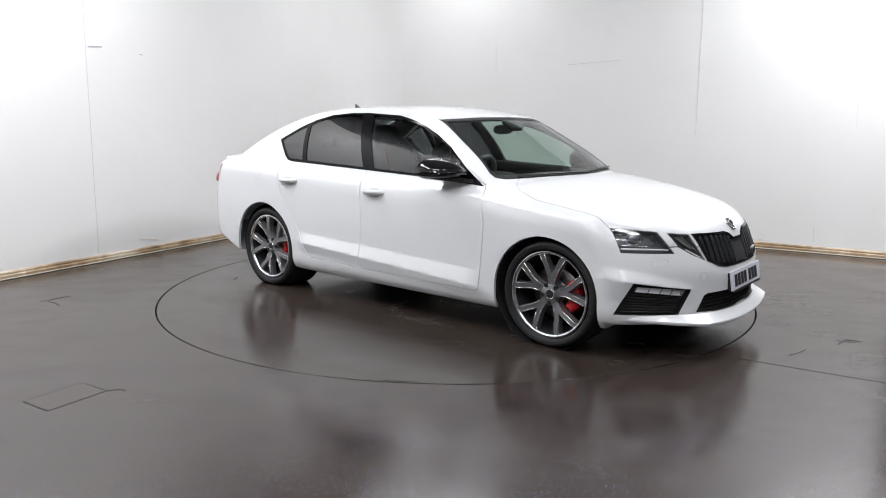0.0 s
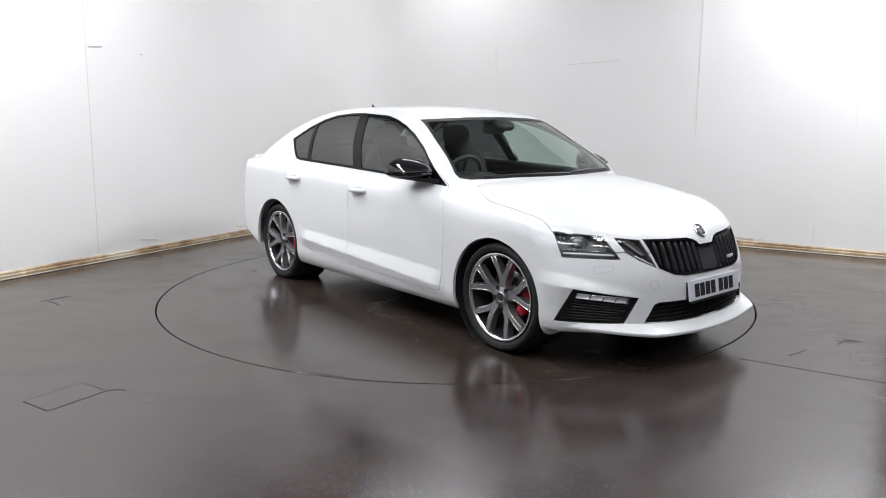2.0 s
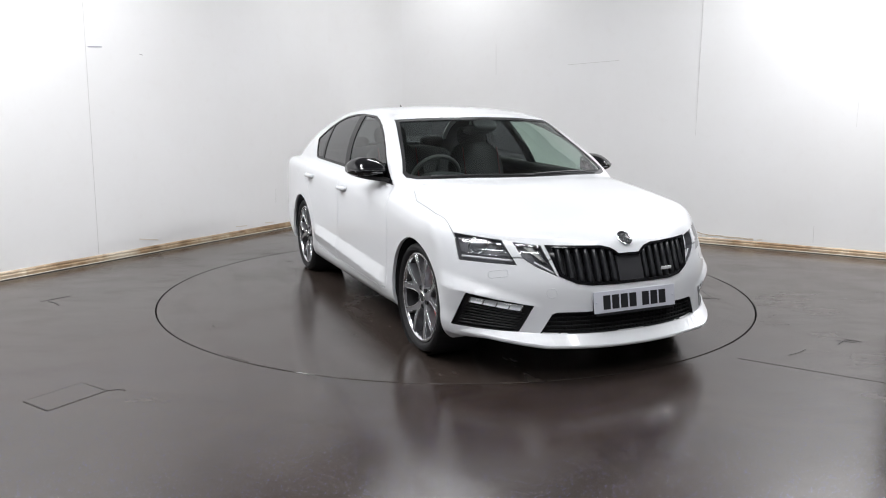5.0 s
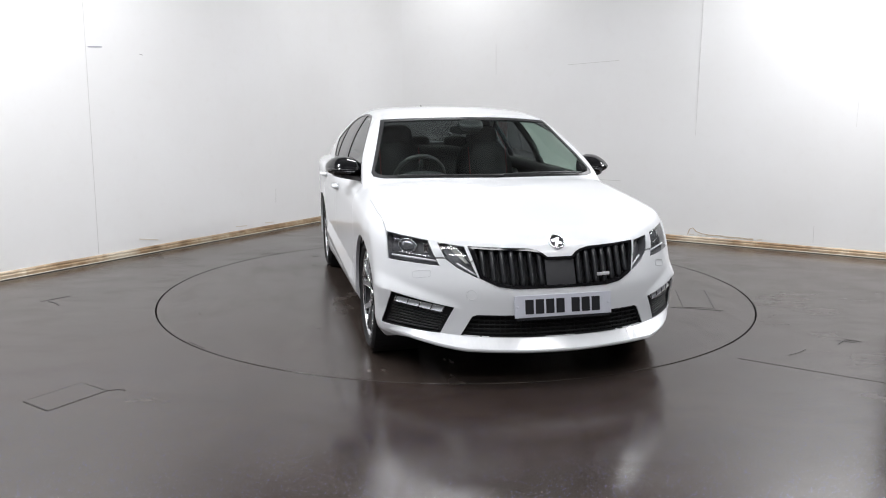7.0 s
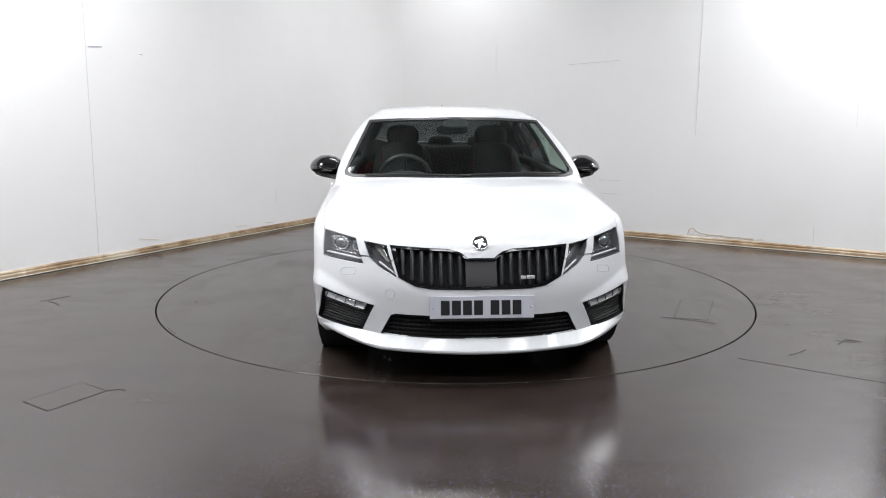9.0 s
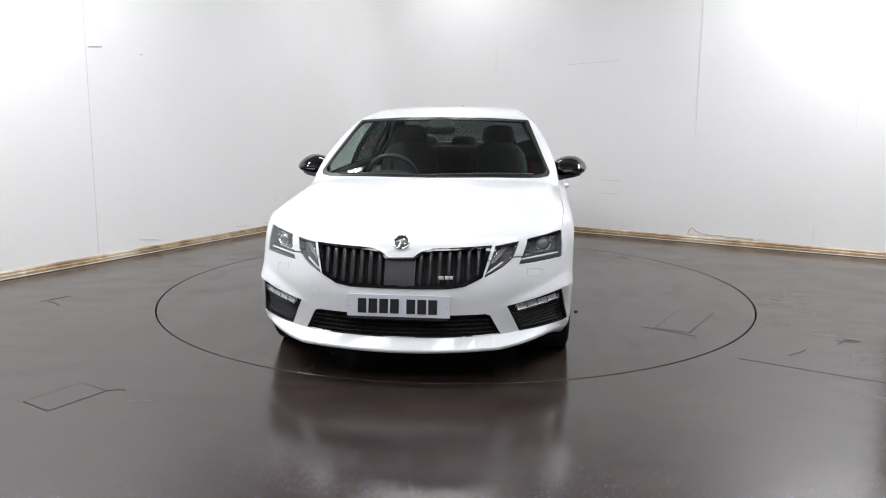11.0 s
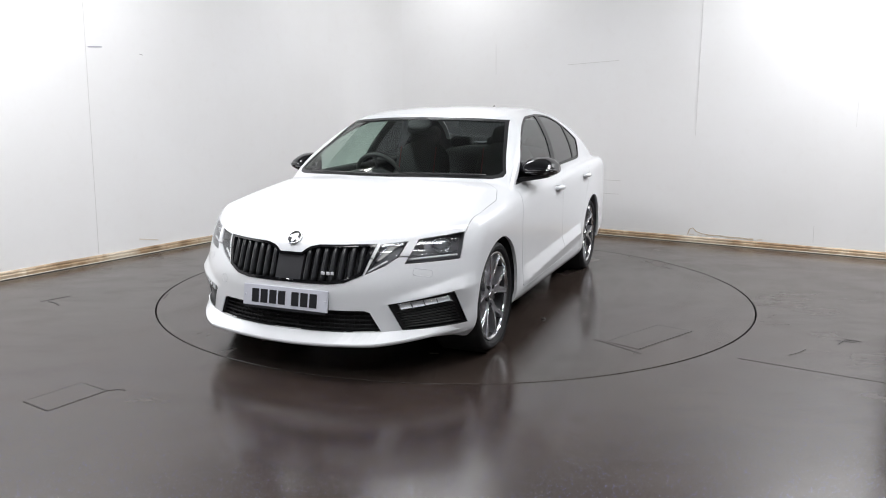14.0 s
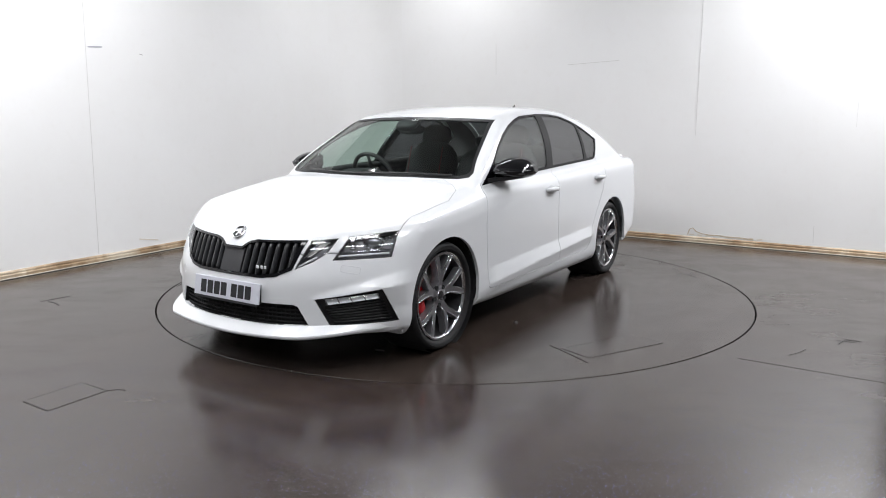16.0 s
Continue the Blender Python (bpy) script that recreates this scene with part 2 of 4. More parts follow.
def cove():
    """The rounded corner between the walls."""
    la, ra = LEFT @ Vector((CORNER_S - COVE, 0, 0)), RIGHT @ Vector((CORNER_T + COVE, 0, 0))
    c = LEFT @ Vector((CORNER_S, 0, 0))
    pts = []
    for i in range(17):
        t = i / 16
        pts.append(la * (1 - t) ** 2 + c * 2 * t * (1 - t) + ra * t * t)
    bm, sk, up, out = bmesh.new(), bmesh.new(), bmesh.new(), []
    prev = None
    for p in pts:
        row = [bm.verts.new((p.x, p.y, 0)), bm.verts.new((p.x, p.y, WALL_TOP))]
        high = [up.verts.new((p.x, p.y, WALL_TOP)), up.verts.new((p.x, p.y, CEILING))]
        if prev:
            bm.faces.new((prev[0][0], row[0], row[1], prev[0][1]))
            up.faces.new((prev[1][0], high[0], high[1], prev[1][1]))
        prev = row, high
    for i, p in enumerate(pts):
        d = (pts[min(i + 1, 16)] - pts[max(i - 1, 0)]).normalized()
        out.append((p.x - d.y * .15, p.y + d.x * .15))
    rows = [(bm.verts.new((x, y, 0)), bm.verts.new((x, y, WALL_TOP))) for x, y in out]
    for a, b in zip(rows, rows[1:]):
        bm.faces.new((b[0], a[0], a[1], b[1]))
    tagged(part("wall_corner", bm, WALL, smooth=True), "white painted rounded corner between the walls", "wall", kind="structure")
    part("upper_dark_zone", up, HALL_DARK, bpy.data.objects["wall_corner"], "unseen dark zone above the white boards, added to darken reflections", True)
    prev = None
    for i, p in enumerate(pts):
        d = (pts[min(i + 1, 16)] - pts[max(i - 1, 0)]).normalized()
        n = Vector((d.y, -d.x, 0))
        row = [sk.verts.new(p + n * a + Vector((0, 0, b))) for a, b in ((0, 0), (.030, 0), (.030, .036), (.018, .060), (0, .070))]
        if prev:
            for k in range(4):
                sk.faces.new((prev[k], row[k], row[k + 1], prev[k + 1]))
        prev = row
    bmesh.ops.recalc_face_normals(sk, faces=sk.faces)
    tagged(part("baseboard_corner", sk, TIMBER), "stained timber skirting bent round the corner", "skirting", kind="structure")


def room():
    wall_panel("wall_left", LEFT, -7.6, CORNER_S - COVE, "white painted studio wall with scuffs and a joint")
    wall_panel("wall_back", RIGHT, CORNER_T + COVE, 3.35, "white painted studio wall with faint scratches")
    skirting("baseboard_left", LEFT, -7.6, CORNER_S - COVE)
    skirting("baseboard_back", RIGHT, CORNER_T + COVE, 3.35)
    cove()
    # an unseen dark panel, added for the floor's dark reflection, and the walls behind the camera
    d = part("dark_panel", box(4.6, .12, CEILING, Matrix.Translation((5.65, -.10, CEILING / 2))), DARK_PANEL)
    d.matrix_world = RIGHT
    tagged(d, "unseen dark grey slatted panel beyond the white wall, added for its dark reflection", "shutter door", kind="structure")
    for i in range(16):
        sl = part("slat", box(4.56, .03, CEILING / 16 - .02, Matrix.Translation((5.65, -.035, (i + .5) * CEILING / 16)), .006), DARK_PANEL, d)
    # Unseen walls, added to enclose the room and keep reflections dark.
    for nm, m, ln in (("wall_behind", pose(1.2, -8.6, 0), 16), ("wall_side", pose(8.3, -4.2, 0, 0, 0, 90), 10)):
        ob = part(nm, box(ln, .15, CEILING, Matrix.Translation((0, 0, CEILING / 2))), HALL_DARK)
        ob.matrix_world = m
        tagged(ob, "unseen plain dark wall, added to close the studio", "wall", kind="structure")
    c = part("ceiling", box(18, 18, .1, Matrix.Translation((0, -1.5, CEILING + .05))), CEIL)
    tagged(c, "plain pale ceiling over the studio", "ceiling", kind="structure")
    # the floor sheet with the turntable's round pit
    bm = bmesh.new()
    n = 160
    inner = [bm.verts.new((DISC_X + DISC_R * math.cos(a), DISC_Y + DISC_R * math.sin(a), 0)) for a in [2 * math.pi * k / n for k in range(n)]]
    outer = [bm.verts.new((11 * math.cos(a), 11 * math.sin(a), 0)) for a in [2 * math.pi * k / n for k in range(n)]]
    for k in range(n):
        j = (k + 1) % n
        bm.faces.new((inner[k], outer[k], outer[j], inner[j]))
    fl = part("floor", bm, FLOOR)
    tagged(fl, "dark brown-grey resin floor with pale flakes, glossy", "floor", kind="structure")
    # The gap's outer wall is near black: its shade is put into the colour.
    bm = bmesh.new()
    hi = [bm.verts.new((DISC_X + DISC_R * math.cos(a), DISC_Y + DISC_R * math.sin(a), -.001)) for a in [2 * math.pi * k / n for k in range(n)]]
    low = [bm.verts.new((v.co.x, v.co.y, -.06)) for v in hi]
    for k in range(n):
        j = (k + 1) % n
        bm.faces.new((low[k], hi[k], hi[j], low[j]))
    tagged(part("pit_gap_wall", bm, DARK_GAP), "near-black wall of the gap round the turntable, shade put into its colour", "rim", kind="structure")
    tagged(part("turntable_pit", box(4.8, 4.8, .02, Matrix.Translation((DISC_X, DISC_Y, -.07))), DARK_GAP), "dark pit under the turntable", "pit", kind="structure")


def strip_on(frame_m, name, x0, z0, x1, z1, w, mat, parent, y=.0015):
    """A thin scratch or joint line on a wall, as a sliver that stands just proud of it."""
    a, b = Vector((x0, 0, z0)), Vector((x1, 0, z1))
    d = b - a
    m = Matrix.Translation((a + b) / 2 + Vector((0, y, 0))) @ Matrix.Rotation(-math.atan2(d.z, d.x), 4, "Y")
    ob = part(name, box(d.length, .002, w, m), mat, parent)
    return ob


def turntable():
    bm = bmesh.new()
    n = 160
    r = DISC_R - .011
    side = bmesh.new()
    top = [bm.verts.new(((r - .002) * math.cos(a), (r - .002) * math.sin(a), 0)) for a in [2 * math.pi * k / n for k in range(n)]]
    mid = [bm.verts.new((r * math.cos(a), r * math.sin(a), -.002)) for a in [2 * math.pi * k / n for k in range(n)]]
    low = [bm.verts.new((v.co.x, v.co.y, -.05)) for v in mid]
    bm.faces.new(top)
    for k in range(n):
        j = (k + 1) % n
        bm.faces.new((mid[k], mid[j], top[j], top[k]))
        side.faces.new([side.verts.new(v.co) for v in (low[k], low[j], mid[j], mid[k])])
    bmesh.ops.delete(bm, geom=low, context="VERTS")
    base = new("turntable")
    # The deck's side is blackened likewise, so that the gap reads as shade.
    part("deck_edge", side, DARK_GAP, base, "near-black deck side in the gap, shade put into its colour")
    tagged(base, "round dark resin car turntable set flush in the floor", "turntable")
    part("deck", bm, DISC, base)
    return base


room()
TURNTABLE = turntable()


def smooth_curve(knots):
    """A smooth function through (position, value) knots (cubic Hermite)."""
    ks = np.array(sorted(knots), float)
    px, py = ks[:, 0], ks[:, 1]
    h = np.diff(px)
    d = np.diff(py) / h
    m = np.empty(len(px))
    m[0], m[-1] = d[0], d[-1]
    m[1:-1] = (d[:-1] * h[1:] + d[1:] * h[:-1]) / (h[:-1] + h[1:])
    for i in range(1, len(px) - 1):
        if d[i - 1] * d[i] <= 0:
            m[i] = 0

    def f(q):
        q = np.clip(q, px[0], px[-1])
        i = np.clip(np.searchsorted(px, q) - 1, 0, len(px) - 2)
        t = (q - px[i]) / h[i]
        return (py[i] * (1 + 2 * t) * (1 - t) ** 2 + m[i] * h[i] * t * (1 - t) ** 2
                + py[i + 1] * t * t * (3 - 2 * t) + m[i + 1] * h[i] * t * t * (t - 1))
    return f


def smax(a, b, k):
    h = np.clip(0.5 + 0.5 * (a - b) / k, 0, 1)
    return b + (a - b) * h + k * h * (1 - h)


# The car's lines, in its own space: x forward from the middle of the wheelbase, z up from the floor.
PLAN = smooth_curve([(-2.6, .82), (-2.2, .875), (-1.8, .905), (-1.34, .918), (-.8, .906), (0, .900), (.9, .897), (1.34, .902), (1.6, .888), (1.8, .87), (2.2, .82)])
BELT = smooth_curve([(-2.5, 1.04), (-2.2, 1.07), (-1.9, 1.075), (-1.2, 1.06), (-.5, 1.015), (0, .985), (.8, .94), (1.0, .905), (1.4, .842), (2.2, .80)])
FLANK = smooth_curve([(.05, -.10), (.17, -.055), (.215, -.022), (.26, -.008), (.34, -.004), (.5, -.002), (.62, 0), (.74, 0), (.82, -.004), (.88, -.020), (.95, -.072), (1.2, -.35)])
HOOD = smooth_curve([(-2.6, .94), (-2.42, 1.01), (-2.2, 1.045), (-1.9, 1.065), (0, 1.0), (.7, .995), (1.0, .985), (1.25, .948), (1.5, .900), (1.7, .853), (1.88, .81), (2.05, .762), (2.15, .720), (2.3, .6)])
NOSE = smooth_curve([(.05, 2.08), (.14, 2.12), (.18, 2.15), (.205, 2.165), (.226, 2.178), (.25, 2.186), (.32, 2.188), (.4, 2.185), (.5, 2.175), (.6, 2.14), (.68, 2.105), (.76, 2.045), (.9, 1.93)])
TAIL = smooth_curve([(.05, -2.15), (.2, -2.28), (.3, -2.34), (.4, -2.385), (.5, -2.40), (.6, -2.40), (.75, -2.375), (.9, -2.335), (1.05, -2.31), (1.2, -2.26)])
SILL = smooth_curve([(-2.5, .42), (-2.15, .39), (-1.9, .32), (-1.72, .25), (-1.6, .20), (-1.0, .185), (1.0, .175), (1.7, .17), (2.3, .165)])
ROOF = smooth_curve([(-2.6, .9), (-2.2, 1.07), (-2.0, 1.145), (-1.75, 1.24), (-1.5, 1.328), (-1.2, 1.405), (-.9, 1.445), (-.5, 1.460), (-.1, 1.446), (.2, 1.408), (.5, 1.36), (1.0, 1.2)])
SCREEN = smooth_curve([(.85, 1.22), (.976, 1.075), (1.08, .945), (1.2, .748), (1.35, .48), (1.45, .27)])


def BLADE_Z(y):
    """The height of the pocket's upper edge on the bumper."""
    return .404 + .19 * (y - .536)


def screen_bow(z):
    """How much the windscreen bows, at its foot less than at its head."""
    return .35 + .15 * np.clip((z - 1.0) / .35, 0, 1)


def body_field(x, y, z):
    """Negative inside the car's outer skin."""
    y = np.abs(y)
    lift = np.clip((z - .45) / .5, 0, 1)
    side = y - PLAN(x) - FLANK(z - (BELT(x) - .95) * lift )
    # the pressed blade low on the doors: it swells from an upper crease to a lower one
    hi, lo = .444 - .044 * x, .357 - .059 * x
    ends = np.clip((x + .95) * 8, 0, 1) * np.clip((.89 - x) * 8, 0, 1)
    side = side - .024 * np.where(z > lo, np.clip((hi - z) / (hi - lo), 0, 1), np.clip(1 - (lo - z) / .10, .25, 1)) * ends
    top = (z - HOOD(x) + .085 * y ** 2) * .97
    front = (x - NOSE(z) + .62 * y ** 2.62) * .85
    # the blade over the corner pockets of the bumper: a wedge that widens outwards
    grow = np.clip((y - .50) / .35, 0, 1)
    above = z - BLADE_Z(y)
    blade = .034 * grow * np.where(above > 0, np.clip(1 - above / (.018 + .055 * grow), 0, 1), np.clip(1 + above / .12, 0, 1)) * np.clip((x - 1.62) * 5, 0, 1)
    front = front - blade
    side = side - blade * .7
    rear = (TAIL(z) - x + .46 * y ** 3) * .9
    low = smax(smax(smax(side, top, .065), front, .05), rear, .08)
    foot = .183 + .07 * np.minimum(y, .6) ** 2
    low = smax(low, np.maximum(SILL(x), np.where(x > 1.7, foot, 0)) - z, .012)
    dz = z - .93
    g_side = (y - .830 + .10 * dz + .80 * dz * dz + .06 * np.clip(-x - 1.3, 0, 2) ** 2) * .90
    roof = (z - ROOF(x) + (.08 + .20 * np.clip(-x - 1.0, 0, 1)) * y ** 2) * .95
    glass = (x - SCREEN(z) + screen_bow(z) * y ** 2) * .56
    back = (-2.25 - x) * .8
    house = smax(smax(smax(g_side, roof, .07), glass, .035), back, .05)
    house = smax(house, .8 - z, .02)
    return -smax(-low, -house, .025)


def field_mesh(field, lo, hi, h):
    """Vertices and quads of the zero surface of a field over a box (naive surface nets)."""
    ax = [np.arange(lo[i], hi[i] + h, h) for i in range(3)]
    gx, gy, gz = np.meshgrid(*ax, indexing="ij")
    val = field(gx, gy, gz)
    inn = val < 0
    n = [len(a) - 1 for a in ax]
    acc, cnt = np.zeros((*n, 3)), np.zeros(n)
    base = np.stack([gx, gy, gz], -1)
    for axis in range(3):
        o1, o2 = [a for a in range(3) if a != axis]
        for i in (0, 1):
            for j in (0, 1):
                s0, s1 = [None] * 3, [None] * 3
                s0[axis], s1[axis] = slice(0, n[axis]), slice(1, n[axis] + 1)
                for o, k in ((o1, i), (o2, j)):
                    s0[o] = s1[o] = slice(k, k + n[o])
                a, b = val[tuple(s0)], val[tuple(s1)]
                hit = (a < 0) != (b < 0)
                t = np.where(hit, a / np.where(hit, a - b, 1), 0)
                p = base[tuple(s0)] + (base[tuple(s1)] - base[tuple(s0)]) * t[..., None]
                acc += p * hit[..., None]
                cnt += hit
    cells = cnt > 0
    index = -np.ones(n, int)
    index[cells] = np.arange(cells.sum())
    v = acc[cells] / cnt[cells][:, None]
    for _ in range(4):
        f = field(*v.T)
        e = 1e-4
        g = np.stack([(field(*(v + np.eye(3)[i] * e).T) - field(*(v - np.eye(3)[i] * e).T)) / (2 * e) for i in range(3)], 1)
        step = g * (f / np.maximum((g * g).sum(1), .05))[:, None]
        v = v - np.clip(step, -h * .5, h * .5)
    quads = []
    for axis in range(3):
        o1, o2 = (axis + 1) % 3, (axis + 2) % 3
        s0, s1 = [slice(1, m) for m in n], [slice(1, m) for m in n]
        s0[axis], s1[axis] = slice(0, n[axis]), slice(1, n[axis] + 1)
        a, b = inn[tuple(s0)], inn[tuple(s1)]
        for flip, mask in ((False, a & ~b), (True, ~a & b)):
            where = np.argwhere(mask)
            where[:, o1] += 1
            where[:, o2] += 1
            ids = []
            for d1, d2 in ((-1, -1), (0, -1), (0, 0), (-1, 0)):
                c = where.copy()
                c[:, o1] += d1
                c[:, o2] += d2
                ids.append(index[tuple(c.T)])
            q = np.stack(ids, 1)
            quads.append(q[:, ::-1] if flip else q)
    return v, np.concatenate(quads)


# ---- the car ----
def skin_mesh(field, h, zlo=.1, grow=0.0):
    v, q = field_mesh(lambda a, b, c: field(a, b, c) - grow, (-2.6, -1.0, zlo), (2.4, 1.0, 1.62), h)
    me = bpy.data.meshes.new("skin")
    me.from_pydata(v.tolist(), [], q.tolist())
    bm = bmesh.new()
    bm.from_mesh(me)
    bpy.data.meshes.remove(me)
    bm.normal_update()
    return bm


def inside(poly, x, y):
    hit, j = False, len(poly) - 1
    for i in range(len(poly)):
        (xi, yi), (xj, yj) = poly[i], poly[j]
        if (yi > y) != (yj > y) and x < (xj - xi) * (y - yi) / (yj - yi) + xi:
            hit = not hit
        j = i
    return hit


class View:
    """A direction along which outlines are cut through the skin. degrees: 0 from ahead, 90 from the side y < 0; 'top' from above."""

    def __init__(self, degrees, sign=1):
        if degrees == "top":
            self.u, self.v, self.d = Vector((1, 0, 0)), Vector((0, 1, 0)), Vector((0, 0, 1))
        else:
            a = radians(degrees)
            self.u = Vector((math.sin(a), math.cos(a) * sign, 0))
            self.v, self.d = Vector((0, 0, 1)), Vector((math.cos(a), -math.sin(a) * sign, 0))

    def flat(self, p):
        return p.dot(self.u), p.dot(self.v)


def cut_out(bm, view, poly, keep, delete=True):
    """Cuts an outline (in the view's plane) through the skin; takes the faces within it out of bm as a new bmesh."""
    us, vs = [p[0] for p in poly], [p[1] for p in poly]
    b = (min(us) - .05, max(us) + .05, min(vs) - .05, max(vs) + .05)
    near = []
    for f in bm.faces:
        c = f.calc_center_median()
        if keep(c, f.normal):
            p, q = view.flat(c)
            if b[0] < p < b[1] and b[2] < q < b[3]:
                near.append(f)
    for i in range(len(poly)):
        p, q = poly[i], poly[(i + 1) % len(poly)]
        e = Vector((q[0] - p[0], q[1] - p[1]))
        if e.length < 1e-6:
            continue
        lo, hi = min(p[0], q[0]) - .04, max(p[0], q[0]) + .04
        l2, h2 = min(p[1], q[1]) - .04, max(p[1], q[1]) + .04
        todo, rest = [], []
        for f in near:
            s, t = view.flat(f.calc_center_median())
            (todo if lo < s < hi and l2 < t < h2 else rest).append(f)
        if not todo:
            continue
        geom = list({v for f in todo for v in f.verts}) + list({g for f in todo for g in f.edges}) + todo
        n = view.u * e.y - view.v * e.x
        r = bmesh.ops.bisect_plane(bm, geom=geom, dist=1e-5, plane_co=view.u * p[0] + view.v * p[1], plane_no=n.normalized())
        near = rest + [g for g in r["geom"] if isinstance(g, bmesh.types.BMFace)]
    took = [f for f in set(near) if f.is_valid and inside(poly, *view.flat(f.calc_center_median()))]
    return take(bm, took, delete)


def offset(poly, d):
    """The outline drawn outwards by d."""
    n = len(poly)
    area = sum(poly[i][0] * poly[(i + 1) % n][1] - poly[(i + 1) % n][0] * poly[i][1] for i in range(n))
    out = []
    for i in range(n):
        p, a, b = Vector(poly[i]), Vector(poly[i - 1]), Vector(poly[(i + 1) % n])
        e, f = (p - a).normalized(), (b - p).normalized()
        m = Vector((e.y + f.y, -e.x - f.x))
        m = m / max(.5, (1 + e.dot(f)))
        p = p + m * (d if area > 0 else -d)
        out.append((p.x, p.y))
    return out


def seam_cut(bm, view, poly, keep, half=.0021):
    """A panel and the narrow strip round it that becomes the gap."""
    strip = cut_out(bm, view, offset(poly, half), keep)
    panel = cut_out(strip, view, offset(poly, -half), lambda c, n: True)
    return panel, strip


def take(bm, faces, delete=True):
    out, made = bmesh.new(), {}
    for f in faces:
        vs = []
        for v in f.verts:
            if v not in made:
                made[v] = out.verts.new(v.co)
            vs.append(made[v])
        out.faces.new(vs)
    if delete:
        bmesh.ops.delete(bm, geom=faces, context="FACES")
    out.normal_update()
    return out


def rim(bm, gap=.0, depth=.014, sink=0.0):
    """Draws a panel's outline in by the gap and folds its edge inwards, so that it has thickness."""
    bm.normal_update()
    normal = {v: v.normal.copy() for v in bm.verts}
    if sink:
        for v, n in normal.items():
            v.co -= n * sink
    edges = [e for e in bm.edges if e.is_boundary]
    bound = {v for e in edges for v in e.verts}
    if gap:
        moves = {}
        for v in bound:
            c = sum((f.calc_center_median() for f in v.link_faces), Vector()) / len(v.link_faces) - v.co
            ends = [e.other_vert(v).co for e in v.link_edges if e.is_boundary]
            if len(ends) == 2:
                t = (ends[0] - ends[1])
                if t.length > 1e-7:
                    t.normalize()
                    c -= t * c.dot(t)
            c -= normal[v] * c.dot(normal[v])
            if c.length > 1e-7:
                moves[v] = c.normalized() * gap
        for v, d in moves.items():
            v.co += d
    twin = {v: bm.verts.new(v.co - normal[v] * depth) for v in bound}
    for e in edges:
        e.smooth = False
        f = e.link_faces[0]
        a, b = e.verts
        loop = next(l for l in f.loops if l.edge == e)
        if loop.vert == a:
            a, b = b, a
        try:
            bm.faces.new((a, b, twin[b], twin[a]))
        except ValueError:
            pass
    bm.normal_update()
    return bm


def both(points):
    """An outline on the half y < 0 closed by its mirror image; points run from the middle to the middle."""
    return points + [(-y, z) for y, z in reversed(points) if abs(y) > 1e-6]


FACE_FRONT = lambda c, n: c.x > 1.4 and n.x > -.2
DLO = [(-1.295, 1.192), (-1.17, 1.06), (-1.13, 1.032), (-1.08, 1.022), (-.28, .990), (.307, .965), (.835, .930), (.685, 1.035), (.515, 1.165), (.365, 1.246),
       (.215, 1.306), (.06, 1.349), (-.07, 1.375), (-.40, 1.396), (-.60, 1.396), (-.80, 1.382), (-.95, 1.347), (-1.10, 1.291)]
QUARTER = [(-1.262, 1.188), (-1.152, 1.07), (-1.11, 1.046), (-.957, 1.042), (-1.025, 1.295), (-1.095, 1.270)]
REAR_GLASS = [(-.90, 1.036), (-.265, 1.010), (-.450, 1.380), (-.60, 1.381), (-.78, 1.366), (-.92, 1.333), (-.985, 1.306)]
FRONT_GLASS = [(-.150, 1.006), (.307, .984), (.66, .966), (.61, 1.075), (.505, 1.152), (.355, 1.230), (.205, 1.290), (.055, 1.334), (-.08, 1.361), (-.335, 1.379)]
SCREEN_OUT = both([(0, .978), (-.4, .978), (-.70, .970), (-.758, .980), (-.768, 1.005), (-.617, 1.345), (-.3, 1.362), (0, 1.366)])
SCREEN_IN = both([(0, 1.0), (-.4, .998), (-.69, .991), (-.732, 1.000), (-.743, 1.020), (-.598, 1.330), (-.3, 1.344), (0, 1.348)])
BACK_OUT = both([(0, 1.13), (-.5, 1.13), (-.64, 1.17), (-.53, 1.365), (0, 1.385)])
TAIL_LAMP = [(-2.6, .775), (-2.04, .785), (-1.995, .86), (-1.935, .975), (-2.6, .985)]
FUEL_FLAP = [(-1.41 + .08 * math.cos(a), .936 + .07 * math.sin(a)) for a in [2 * math.pi * k / 20 for k in range(20)]]
FRONT_DOOR = [(-.222, 1.0), (-.212, .68), (-.231, .30), (-.225, .286), (.82, .275), (.845, .29), (.88, .69), (.845, .94), (.8, .96)]
REAR_DOOR = [(-.222, 1.0), (-.212, .68), (-.231, .30), (-.237, .288), (-.77, .300), (-.82, .33), (-.89, .46), (-1.0, .63), (-1.09, .76), (-1.14, .88), (-1.155, 1.03), (-1.0, 1.05)]
HEAD = [(1.693, -.813, .748), (1.888, -.632, .723), (1.982, -.592, .604), (1.767, -.820, .614)]
INNER = [(1.918, -.585, .716), (2.0, -.466, .702), (2.094, -.421, .553), (2.035, -.512, .598), (1.988, -.56, .637)]
FOG = [(1.834, -.806, .455), (2.068, -.536, .404), (2.036, -.610, .262), (1.755, -.860, .270)]
DRL = [(1.848, -.790, .434), (2.04, -.575, .405), (2.033, -.591, .370), (1.84, -.80, .402)]
GRILLE = both([(0, .652), (-.066, .652), (-.085, .668), (-.112, .683), (-.16, .694), (-.455, .704), (-.412, .552), (-.329, .514), (-.246, .503), (0, .502)])
INTAKE = both([(0, .372), (-.43, .372), (-.455, .362), (-.510, .258), (-.25, .250), (0, .248)])
